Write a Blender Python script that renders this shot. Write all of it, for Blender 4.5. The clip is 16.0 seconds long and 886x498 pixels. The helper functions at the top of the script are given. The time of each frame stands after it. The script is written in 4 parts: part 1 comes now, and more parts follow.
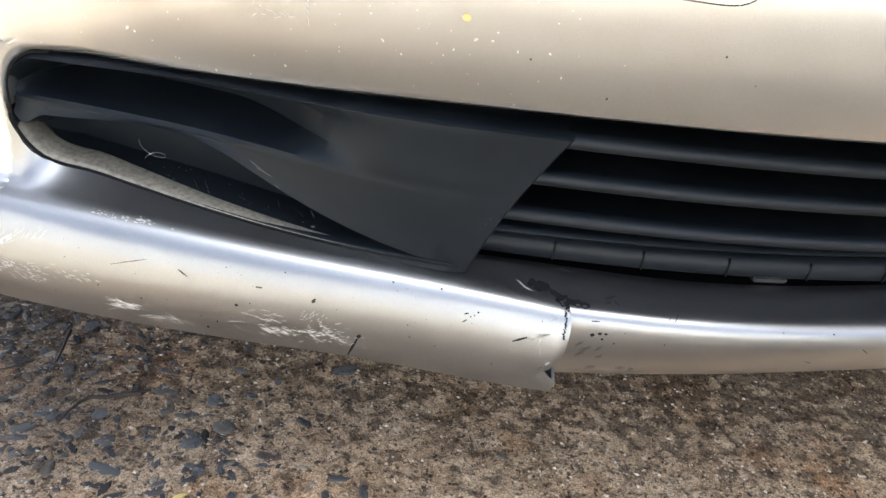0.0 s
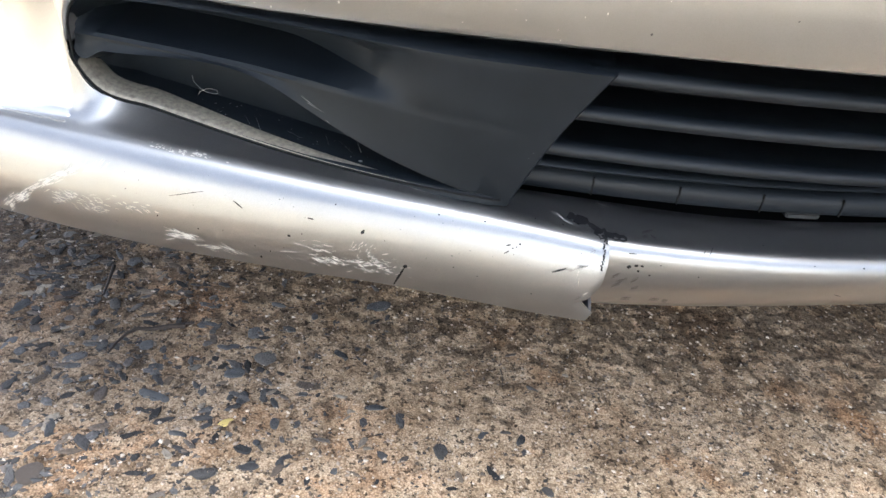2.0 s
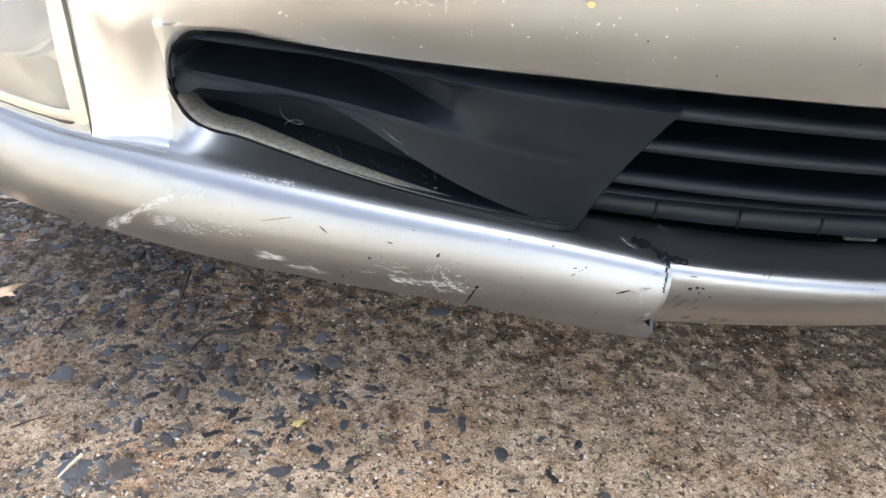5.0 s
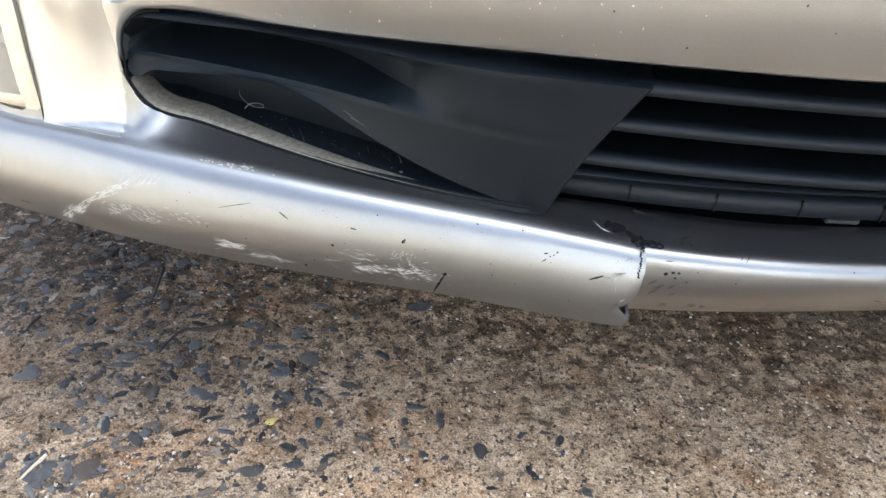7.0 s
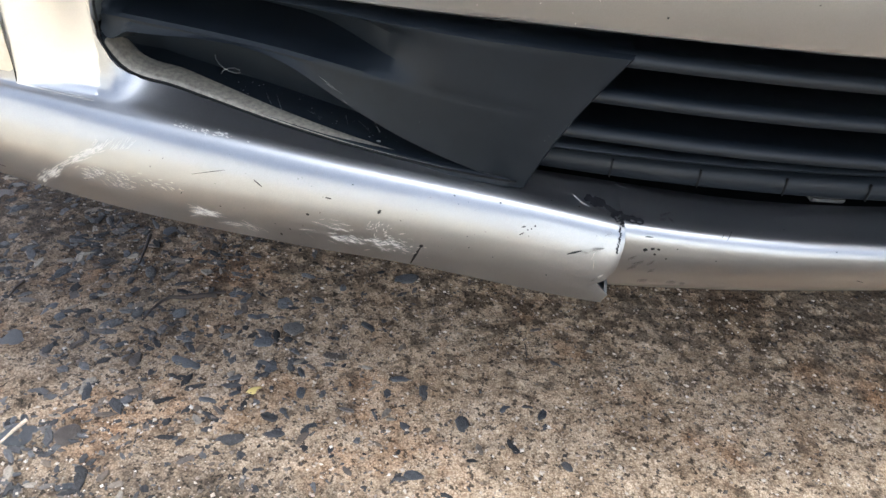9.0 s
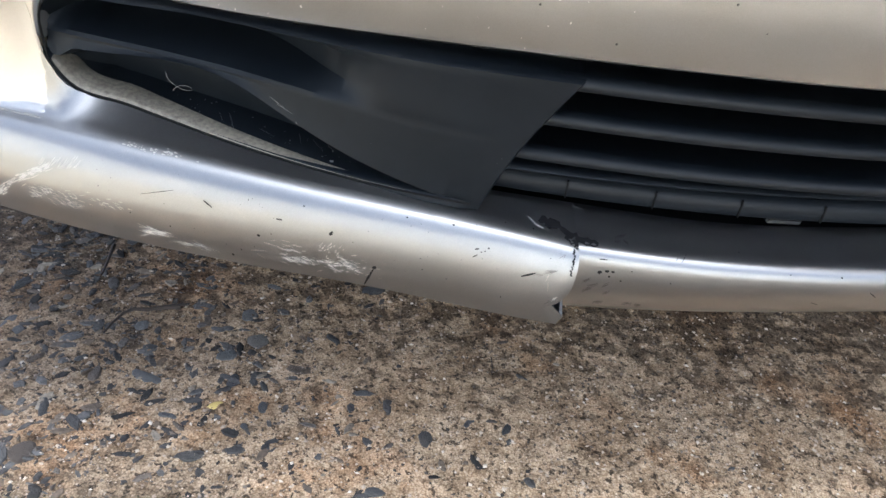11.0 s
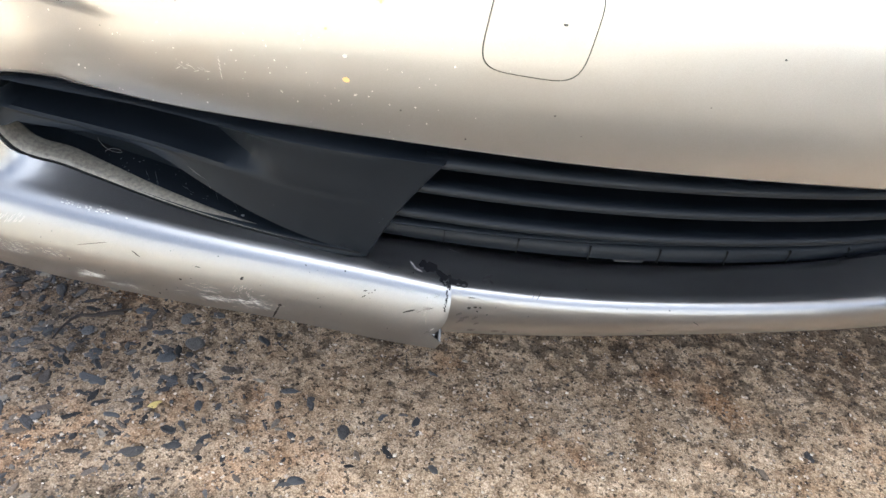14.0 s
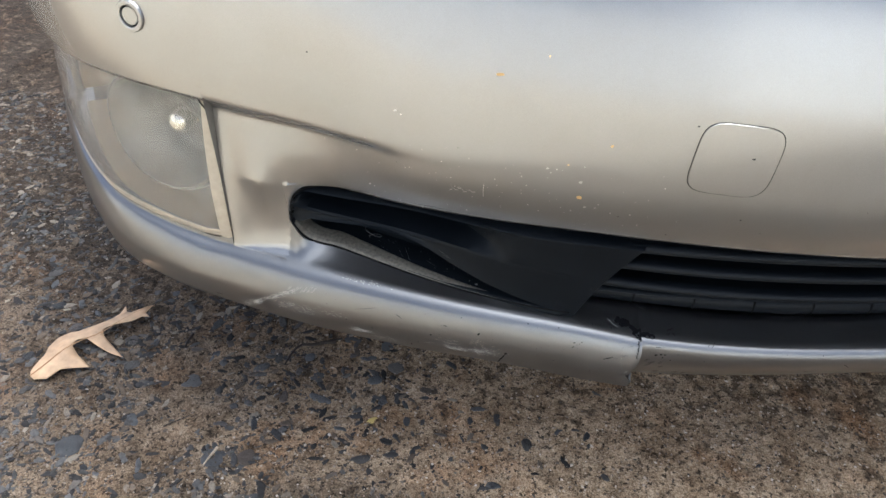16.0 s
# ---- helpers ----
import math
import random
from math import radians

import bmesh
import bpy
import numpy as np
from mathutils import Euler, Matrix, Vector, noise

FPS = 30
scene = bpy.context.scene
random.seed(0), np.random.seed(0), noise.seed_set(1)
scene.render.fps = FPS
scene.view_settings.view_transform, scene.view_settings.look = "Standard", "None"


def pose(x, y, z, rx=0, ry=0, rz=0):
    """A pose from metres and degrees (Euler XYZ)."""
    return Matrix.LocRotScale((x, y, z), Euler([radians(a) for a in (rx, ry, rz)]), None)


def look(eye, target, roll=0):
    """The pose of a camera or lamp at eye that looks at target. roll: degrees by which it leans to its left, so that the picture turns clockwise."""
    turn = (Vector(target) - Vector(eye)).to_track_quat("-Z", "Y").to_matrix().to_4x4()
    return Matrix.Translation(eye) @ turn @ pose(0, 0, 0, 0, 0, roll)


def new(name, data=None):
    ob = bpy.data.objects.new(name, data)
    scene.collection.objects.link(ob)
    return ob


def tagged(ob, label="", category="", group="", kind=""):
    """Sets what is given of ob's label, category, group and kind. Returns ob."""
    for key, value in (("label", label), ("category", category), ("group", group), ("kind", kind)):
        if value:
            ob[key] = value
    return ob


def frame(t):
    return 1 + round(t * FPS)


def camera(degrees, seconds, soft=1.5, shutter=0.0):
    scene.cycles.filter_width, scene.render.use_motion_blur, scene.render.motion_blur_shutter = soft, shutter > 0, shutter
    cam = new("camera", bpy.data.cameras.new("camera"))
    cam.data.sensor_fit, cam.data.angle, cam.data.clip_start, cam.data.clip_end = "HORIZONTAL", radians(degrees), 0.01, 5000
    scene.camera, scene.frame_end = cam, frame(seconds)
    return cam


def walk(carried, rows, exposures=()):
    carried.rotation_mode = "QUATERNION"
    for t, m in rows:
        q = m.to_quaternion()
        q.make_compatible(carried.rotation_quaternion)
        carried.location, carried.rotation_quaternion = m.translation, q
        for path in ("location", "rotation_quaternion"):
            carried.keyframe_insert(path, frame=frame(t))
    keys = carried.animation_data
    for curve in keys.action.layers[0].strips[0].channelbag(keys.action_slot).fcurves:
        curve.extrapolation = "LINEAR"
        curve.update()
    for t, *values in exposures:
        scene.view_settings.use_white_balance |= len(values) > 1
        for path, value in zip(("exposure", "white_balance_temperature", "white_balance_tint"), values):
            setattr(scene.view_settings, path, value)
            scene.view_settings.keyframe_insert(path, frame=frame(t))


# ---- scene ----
cam = camera(59.0, 16.0)
PATH = [
    (0, (-0.086, -0.381, 0.514), (-0.041, 1.392, -0.41), 8.6),
    (0.5, (-0.079, -0.377, 0.51), (-0.018, 1.365, -0.47), 8.6),
    (1, (-0.085, -0.388, 0.511), (-0.014, 1.338, -0.496), 8.8),
    (1.5, (-0.09, -0.395, 0.511), (-0.048, 1.319, -0.519), 9.0),
    (2, (-0.1, -0.401, 0.514), (-0.081, 1.303, -0.534), 8.5),
    (2.5, (-0.115, -0.405, 0.535), (-0.133, 1.289, -0.528), 7.0),
    (3, (-0.12, -0.406, 0.521), (-0.154, 1.272, -0.567), 6.5),
    (3.5, (-0.123, -0.412, 0.523), (-0.166, 1.249, -0.59), 7.3),
    (4, (-0.125, -0.418, 0.533), (-0.198, 1.245, -0.574), 7.0),
    (4.2, (-0.127, -0.418, 0.536), (-0.207, 1.247, -0.569), 7.1),
    (6.3, (-0.102, -0.416, 0.551), (-0.205, 1.284, -0.497), 6.3),
    (6.5, (-0.102, -0.414, 0.548), (-0.202, 1.284, -0.505), 6.3),
    (7, (-0.101, -0.406, 0.528), (-0.179, 1.279, -0.546), 6.5),
    (7.5, (-0.103, -0.404, 0.528), (-0.183, 1.273, -0.559), 6.5),
    (8, (-0.096, -0.399, 0.531), (-0.171, 1.269, -0.569), 6.5),
    (8.5, (-0.089, -0.399, 0.524), (-0.165, 1.252, -0.601), 7.0),
    (10.8, (-0.081, -0.401, 0.536), (-0.128, 1.244, -0.601), 9.0),
    (11, (-0.07, -0.386, 0.536), (-0.104, 1.264, -0.593), 8.6),
    (11.5, (-0.029, -0.374, 0.503), (0.044, 1.253, -0.659), 9.8),
    (12, (-0.035, -0.385, 0.513), (0.074, 1.233, -0.657), 10.7),
    (12.5, (-0.031, -0.388, 0.531), (0.078, 1.241, -0.624), 11.5),
    (13, (-0.039, -0.404, 0.547), (0.053, 1.236, -0.593), 12.3),
    (13.5, (-0.027, -0.418, 0.575), (0.056, 1.216, -0.576), 12.6),
    (14, (-0.03, -0.424, 0.639), (0.045, 1.176, -0.558), 10.9),
    (14.5, (-0.026, -0.425, 0.669), (0.036, 1.142, -0.573), 9.5),
    (15, (-0.034, -0.433, 0.665), (0.006, 1.12, -0.595), 8.7),
    (15.5, (-0.078, -0.464, 0.708), (-0.111, 1.091, -0.549), 7.4),
    (16, (-0.131, -0.516, 0.77), (-0.286, 1.042, -0.473), 4.8),
]
EXPOSURES = [(0, 4.2, 5600, 0), (1, 4.45, 5550, 0), (2.5, 4.35, 5500, 0), (4, 4.25, 5400, 0), (6.5, 4.05, 5350, -1), (8.5, 4.05, 5350, 0), (11, 4.0, 5400, 0), (12, 4.3, 5400, 0), (13.5, 4.2, 5300, 0), (14, 4.05, 5450, 0), (14.5, 3.75, 5400, 0), (15, 3.55, 5350, 0), (15.5, 3.3, 5300, 0), (16, 2.85, 5400, 0)]
walk(cam, [(t, look(eye, target, roll)) for t, eye, target, roll in PATH], EXPOSURES)

# ---------------------------------------------------------------- world, sun, exposure
world = bpy.data.worlds.new("world")
scene.world = world
world.use_nodes = True
wn = world.node_tree.nodes
sky = wn.new("ShaderNodeTexSky")
sky.sky_type, sky.sun_disc = "NISHITA", False
SUN_EL, SUN_AZ = radians(70), radians(46)
sky.sun_elevation, sky.sun_rotation = SUN_EL, SUN_AZ
sky.air_density, sky.dust_density, sky.ozone_density = 0.22, 8.0, 0.0
wn["Background"].inputs["Strength"].default_value = 0.12
world.node_tree.links.new(sky.outputs["Color"], wn["Background"].inputs["Color"])
sun = new("sun", bpy.data.lights.new("sun", "SUN"))
sun.data.energy, sun.data.angle, sun.data.color = 2.2, radians(0.5), (1.0, 0.985, 0.96)
sun.matrix_world = look((4 * math.sin(SUN_AZ) * math.cos(SUN_EL), 4 * math.cos(SUN_AZ) * math.cos(SUN_EL), 4 * math.sin(SUN_EL)), (0, 0, 0))


# ---------------------------------------------------------------- materials
def material(name):
    m = bpy.data.materials.new(name)
    m.use_nodes = True
    nt = m.node_tree
    return m, nt, nt.nodes["Principled BSDF"]


def node(nt, kind, **kw):
    n = nt.nodes.new(kind)
    for k, v in kw.items():
        if k in n.inputs:
            n.inputs[k].default_value = v
    return n


def coords(nt):
    return nt.nodes.new("ShaderNodeTexCoord").outputs["Object"]


def noise_tex(nt, scale, detail=4.0, rough=0.6, vec=None):
    n = node(nt, "ShaderNodeTexNoise", Scale=scale, Detail=detail, Roughness=rough)
    nt.links.new(vec or coords(nt), n.inputs["Vector"])
    return n


def ramp(nt, fac, stops):
    r = nt.nodes.new("ShaderNodeValToRGB")
    nt.links.new(fac, r.inputs["Fac"])
    e = r.color_ramp.elements
    while len(e) < len(stops):
        e.new(0.5)
    for k, (p, c) in zip(e, stops):
        k.position = p
        k.color = (*c, 1) if len(c) == 3 else c
    return r.outputs["Color"]


def mix(nt, fac, a, b, blend="MIX"):
    m = nt.nodes.new("ShaderNodeMix")
    m.data_type, m.blend_type = "RGBA", blend
    for sock, v in ((m.inputs[0], fac), (m.inputs[6], a), (m.inputs[7], b)):
        if isinstance(v, (int, float)):
            sock.default_value = v
        elif isinstance(v, tuple):
            sock.default_value = (*v, 1)
        else:
            nt.links.new(v, sock)
    return m.outputs[2]


def bump(nt, bsdf, height, strength, distance):
    b = node(nt, "ShaderNodeBump", Strength=strength, Distance=distance)
    nt.links.new(height, b.inputs["Height"])
    nt.links.new(b.outputs["Normal"], bsdf.inputs["Normal"])


def simple(name, colour, rough, metal=0.0, grain=0.0, scale=300.0):
    m, nt, b = material(name)
    b.inputs["Base Color"].default_value = (*colour, 1)
    b.inputs["Roughness"].default_value, b.inputs["Metallic"].default_value = rough, metal
    if grain:
        n = noise_tex(nt, scale)
        dark = tuple(c * (1 - grain) for c in colour)
        light = tuple(min(1, c * (1 + grain)) for c in colour)
        nt.links.new(ramp(nt, n.outputs["Fac"], [(0.3, dark), (0.7, light)]), b.inputs["Base Color"])
        bump(nt, b, n.outputs["Fac"], 0.15, 0.0005)
    return m


def paint_material(name, low, high, metal, gloss, haze):
    """Silver paint: a clear coat over flakes that shine both closely and broadly."""
    m, nt, b = material(name)
    flake = noise_tex(nt, 2600, 2, 0.7)
    film = noise_tex(nt, 14, 5, 0.65)
    grime = noise_tex(nt, 90, 5, 0.7)
    base = ramp(nt, flake.outputs["Fac"], [(0.25, low), (0.75, high)])
    dust = ramp(nt, film.outputs["Fac"], [(0.35, (0.90, 0.88, 0.86)), (0.7, (1, 1, 1))])
    c = mix(nt, 0.6, base, dust, "MULTIPLY")
    c = mix(nt, ramp(nt, grime.outputs["Fac"], [(0.5, (0, 0, 0)), (0.9, (0.16,) * 3)]), c, (0.25, 0.22, 0.19))
    broad = nt.nodes.new("ShaderNodeBsdfPrincipled")
    for sh, rough in ((b, (gloss, gloss + 0.05)), (broad, (0.47, 0.55))):
        nt.links.new(c, sh.inputs["Base Color"])
        sh.inputs["Metallic"].default_value = metal
        nt.links.new(ramp(nt, film.outputs["Fac"], [(0.3, (rough[0],) * 3), (0.7, (rough[1],) * 3)]), sh.inputs["Roughness"])
        sh.inputs["Coat Weight"].default_value = 0.6
        sh.inputs["Coat Roughness"].default_value = 0.115
    mx = nt.nodes.new("ShaderNodeMixShader")
    mx.inputs[0].default_value = haze
    nt.links.new(b.outputs[0], mx.inputs[1])
    nt.links.new(broad.outputs[0], mx.inputs[2])
    nt.links.new(mx.outputs[0], nt.nodes["Material Output"].inputs["Surface"])
    return m


def plastic_material(name, gloss):
    m, nt, b = material(name)
    fine, broad = noise_tex(nt, 900, 3), noise_tex(nt, 22, 6, 0.7)
    c = ramp(nt, broad.outputs["Fac"], [(0.35, (0.0035, 0.0048, 0.0066)), (0.75, (0.0065, 0.0082, 0.0105))])
    nt.links.new(c, b.inputs["Base Color"])
    nt.links.new(ramp(nt, broad.outputs["Fac"], [(0.3, (0.40,) * 3), (0.7, (0.55,) * 3)]), b.inputs["Roughness"])
    b.inputs["Specular IOR Level"].default_value = gloss
    bump(nt, b, fine.outputs["Fac"], 0.12, 0.0003)
    return m


def sums(nt, kind, a, b):
    n = nt.nodes.new("ShaderNodeMath")
    n.operation = kind
    for sock, v in ((n.inputs[0], a), (n.inputs[1], b)):
        if isinstance(v, (int, float)):
            sock.default_value = v
        else:
            nt.links.new(v, sock)
    return n.outputs[0]


def plus(nt, a, b):
    return sums(nt, "ADD", a, b)


def times(nt, a, b):
    return sums(nt, "MULTIPLY", a, b)


def combine(nt, sep, kx, ky, off):
    return plus(nt, plus(nt, times(nt, sep.outputs["X"], kx), times(nt, sep.outputs["Y"], ky)), off)


def greying(nt, co):
    """One at the drive's dark grey edge, nought in its tan middle."""
    sep = nt.nodes.new("ShaderNodeSeparateXYZ")
    nt.links.new(co, sep.inputs[0])
    stain = noise_tex(nt, 6.5, 6, 0.7, co)
    x = plus(nt, plus(nt, times(nt, stain.outputs["Fac"], 0.5), sep.outputs["X"]), 0.55)
    g = ramp(nt, x, [(0.12, (1, 1, 1)), (0.32, (0.75,) * 3), (0.50, (0.32,) * 3), (0.68, (0, 0, 0))])
    street = plus(nt, times(nt, sep.outputs["Y"], 5.0), 1.4)
    return mix(nt, 1.0, g, ramp(nt, street, [(0.0, (0, 0, 0)), (0.9, (1, 1, 1))]), "MULTIPLY")


def concrete_material():
    m, nt, b = material("aggregate_concrete")
    co = coords(nt)
    cells = []
    for scale in (560, 270):
        v = nt.nodes.new("ShaderNodeTexVoronoi")
        v.inputs["Scale"].default_value = scale
        nt.links.new(co, v.inputs["Vector"])
        sep = nt.nodes.new("ShaderNodeSeparateColor")
        nt.links.new(v.outputs["Color"], sep.inputs[0])
        cells.append((v, sep.outputs[0]))
    g = ramp(nt, cells[0][1], [(0.0, (0.06, 0.045, 0.035)), (0.2, (0.26, 0.21, 0.16)), (0.4, (0.58, 0.50, 0.40)), (0.85, (0.72, 0.65, 0.54)), (1.0, (0.90, 0.86, 0.78))])
    g2 = ramp(nt, cells[1][1], [(0.0, (0.05, 0.04, 0.032)), (0.16, (0.20, 0.15, 0.11)), (0.3, (0.52, 0.43, 0.33)), (0.8, (0.66, 0.58, 0.47)), (1.0, (0.86, 0.80, 0.70))])
    coarse = noise_tex(nt, 75, 6, 0.8, co)
    pick = noise_tex(nt, 38, 3, 0.6, co)
    c = mix(nt, ramp(nt, pick.outputs["Fac"], [(0.42, (0, 0, 0)), (0.58, (1, 1, 1))]), g, g2)
    c = mix(nt, 0.5, c, ramp(nt, coarse.outputs["Fac"], [(0.36, (0.10, 0.08, 0.06)), (0.46, (0.46, 0.39, 0.30)), (0.66, (0.80, 0.72, 0.60))]))
    # dark hollows where the cement has worn out between the grains
    pits = noise_tex(nt, 150, 5, 0.65, co)
    c = mix(nt, ramp(nt, pits.outputs["Fac"], [(0.55, (0, 0, 0)), (0.61, (0.9,) * 3)]), c, (0.040, 0.032, 0.025))
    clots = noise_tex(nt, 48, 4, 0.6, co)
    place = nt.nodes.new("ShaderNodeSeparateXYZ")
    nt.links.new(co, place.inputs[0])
    # clots of dirt, thickened under the nose to paint in the shade there
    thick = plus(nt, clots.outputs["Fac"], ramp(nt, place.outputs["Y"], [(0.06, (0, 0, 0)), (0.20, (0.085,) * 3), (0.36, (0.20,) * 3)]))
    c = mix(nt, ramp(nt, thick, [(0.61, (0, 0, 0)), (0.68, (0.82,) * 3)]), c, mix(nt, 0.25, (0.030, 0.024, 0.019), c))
    mottle = noise_tex(nt, 30, 5, 0.75, co)
    c = mix(nt, 1.0, c, ramp(nt, mottle.outputs["Fac"], [(0.32, (0.34, 0.31, 0.28)), (0.45, (0.82, 0.80, 0.77)), (0.58, (1.0, 1.0, 1.0))]), "MULTIPLY")
    cloud = noise_tex(nt, 11, 5, 0.7, co)
    c = mix(nt, 1.0, c, ramp(nt, cloud.outputs["Fac"], [(0.34, (0.66, 0.60, 0.53)), (0.50, (0.93, 0.92, 0.90)), (0.66, (1.12, 1.12, 1.12))]), "MULTIPLY")
    # rusty brown stains
    stain = noise_tex(nt, 6.5, 6, 0.7, co)
    c = mix(nt, ramp(nt, stain.outputs["Fac"], [(0.52, (0, 0, 0)), (0.66, (0.65,) * 3)]), c, mix(nt, 1.0, c, (0.86, 0.62, 0.43), "MULTIPLY"))
    # the slab turns greyer and darker away from the middle of the drive
    c = mix(nt, greying(nt, co), c, mix(nt, 1.0, c, (0.27, 0.27, 0.285), "MULTIPLY"))
    # darker patch before the lip: shade on the ground there, painted into the colour
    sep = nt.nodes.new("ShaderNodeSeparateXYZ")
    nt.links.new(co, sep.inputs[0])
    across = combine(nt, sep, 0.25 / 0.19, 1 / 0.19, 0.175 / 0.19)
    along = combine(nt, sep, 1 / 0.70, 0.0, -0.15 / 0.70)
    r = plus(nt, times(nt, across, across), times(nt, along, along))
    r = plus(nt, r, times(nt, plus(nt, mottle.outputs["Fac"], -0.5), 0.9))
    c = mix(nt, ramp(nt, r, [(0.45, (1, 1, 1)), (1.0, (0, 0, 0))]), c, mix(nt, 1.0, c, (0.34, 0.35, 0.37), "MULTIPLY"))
    c = mix(nt, 1.0, c, (1.05, 0.94, 0.81), "MULTIPLY")
    # cooler tone towards the street, put in to cool what the lip reflects
    out = nt.nodes.new("ShaderNodeMapRange")
    for i, v in enumerate((-0.10, -0.40, 0.0, 1.0)):
        out.inputs[1 + i].default_value = v
    nt.links.new(sep.outputs["Y"], out.inputs[0])
    c = mix(nt, out.outputs[0], c, mix(nt, 1.0, c, (0.80, 0.93, 1.10), "MULTIPLY"))
    c = mix(nt, 1.0, c, ramp(nt, cells[0][0].outputs["Distance"], [(0.25, (1, 1, 1)), (0.8, (0.5, 0.46, 0.42))]), "MULTIPLY")
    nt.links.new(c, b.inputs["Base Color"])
    b.inputs["Roughness"].default_value = 0.9
    b.inputs["Specular IOR Level"].default_value = 0.2
    bump(nt, b, coarse.outputs["Fac"], 0.7, 0.003)
    return m


def grit_material():
    m, nt, b = material("loose_grit")
    geo = nt.nodes.new("ShaderNodeNewGeometry")
    c = ramp(nt, geo.outputs["Random Per Island"], [(0.0, (0.025, 0.020, 0.016)), (0.35, (0.09, 0.068, 0.05)), (0.55, (0.27, 0.21, 0.155)), (0.9, (0.46, 0.38, 0.285)), (1.0, (0.60, 0.54, 0.45))])
    c = mix(nt, greying(nt, coords(nt)), c, mix(nt, 1.0, c, (0.30, 0.30, 0.32), "MULTIPLY"))
    nt.links.new(c, b.inputs["Base Color"])
    b.inputs["Roughness"].default_value = 0.8
    return m


def stone_material():
    m, nt, b = material("blue_stone")
    info = nt.nodes.new("ShaderNodeObjectInfo")
    n = noise_tex(nt, 260, 4)
    dust = noise_tex(nt, 70, 5, 0.7)
    c = ramp(nt, info.outputs["Random"], [(0.0, (0.042, 0.043, 0.047)), (0.35, (0.085, 0.088, 0.094)), (0.6, (0.13, 0.133, 0.14)), (0.72, (0.10, 0.074, 0.054)), (0.8, (0.075, 0.072, 0.071)), (1.0, (0.16, 0.148, 0.136))])
    c = mix(nt, 0.6, c, ramp(nt, n.outputs["Fac"], [(0.3, (0.5,) * 3), (0.7, (1,) * 3)]), "MULTIPLY")
    c = mix(nt, ramp(nt, dust.outputs["Fac"], [(0.52, (0, 0, 0)), (0.68, (0.45,) * 3)]), c, (0.22, 0.19, 0.155))
    nt.links.new(c, b.inputs["Base Color"])
    b.inputs["Roughness"].default_value = 0.75
    b.inputs["Specular IOR Level"].default_value = 0.3
    bump(nt, b, n.outputs["Fac"], 0.9, 0.0025)
    return m


def chip_material():
    m, nt, b = material("chip_stone")
    geo = nt.nodes.new("ShaderNodeNewGeometry")
    n = noise_tex(nt, 260, 4)
    c = ramp(nt, geo.outputs["Random Per Island"], [(0.0, (0.024, 0.022, 0.021)), (0.4, (0.058, 0.055, 0.054)), (0.7, (0.105, 0.100, 0.098)), (0.85, (0.11, 0.082, 0.058)), (1.0, (0.26, 0.225, 0.18))])
    nt.links.new(mix(nt, 0.7, c, ramp(nt, n.outputs["Fac"], [(0.3, (0.45,) * 3), (0.7, (1,) * 3)]), "MULTIPLY"), b.inputs["Base Color"])
    b.inputs["Roughness"].default_value = 0.85
    b.inputs["Specular IOR Level"].default_value = 0.2
    bump(nt, b, n.outputs["Fac"], 0.8, 0.002)
    return m


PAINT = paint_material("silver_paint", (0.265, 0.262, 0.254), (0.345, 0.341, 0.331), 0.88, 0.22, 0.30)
# the same paint, darkened to put the lip's shade into its colour
LIP_PAINT = paint_material("shaded_lip_paint", (0.132, 0.133, 0.136), (0.182, 0.183, 0.187), 0.94, 0.30, 0.15)
PLASTIC, BEZEL = plastic_material("black_plastic", 0.16), plastic_material("matt_black_plastic", 0.10)
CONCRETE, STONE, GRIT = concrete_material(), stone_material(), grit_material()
STONE_STUFF = chip_material()
SCUFF = simple("bare_primer", (0.26, 0.255, 0.242), 0.6, 0, 0.2, 900)
TAR = simple("black_smear", (0.006, 0.006, 0.007), 0.7)
TAR.node_tree.nodes["Principled BSDF"].inputs["Specular IOR Level"].default_value = 0.1
SMUDGE = simple("grey_smudge", (0.035, 0.033, 0.032), 0.6)
RUST = simple("dried_droppings", (0.42, 0.27, 0.10), 0.8)
WEB = simple("pale_thread", (0.15, 0.148, 0.142), 0.7)
PALE_TWIG = simple("bleached_twig", (0.36, 0.29, 0.21), 0.8, 0, 0.3, 300)
TWIG = simple("dry_twig", (0.022, 0.015, 0.011), 0.85, 0, 0.4, 300)
LEAF = simple("dry_oak_leaf", (0.42, 0.28, 0.165), 0.6, 0, 0.25, 60)
VEIN = simple("leaf_rib", (0.30, 0.18, 0.09), 0.7)
RUBBER = simple("tyre_rubber", (0.02, 0.02, 0.02), 0.8, 0, 0.3, 60)
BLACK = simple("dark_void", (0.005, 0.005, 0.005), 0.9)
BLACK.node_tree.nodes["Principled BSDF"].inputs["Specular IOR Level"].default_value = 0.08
CHROME = simple("reflector_chrome", (0.75, 0.74, 0.70), 0.22, 1.0)
HOUSING = simple("lamp_housing", (0.40, 0.32, 0.225), 0.5, 0, 0.1, 60)
DARK_PLASTER = simple("grey_plaster", (0.030, 0.034, 0.040), 0.9, 0, 0.2, 12)
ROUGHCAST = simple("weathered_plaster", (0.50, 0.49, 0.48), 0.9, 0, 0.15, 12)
WALL = simple("pale_plaster", (0.80, 0.79, 0.77), 0.9, 0, 0.1, 12)


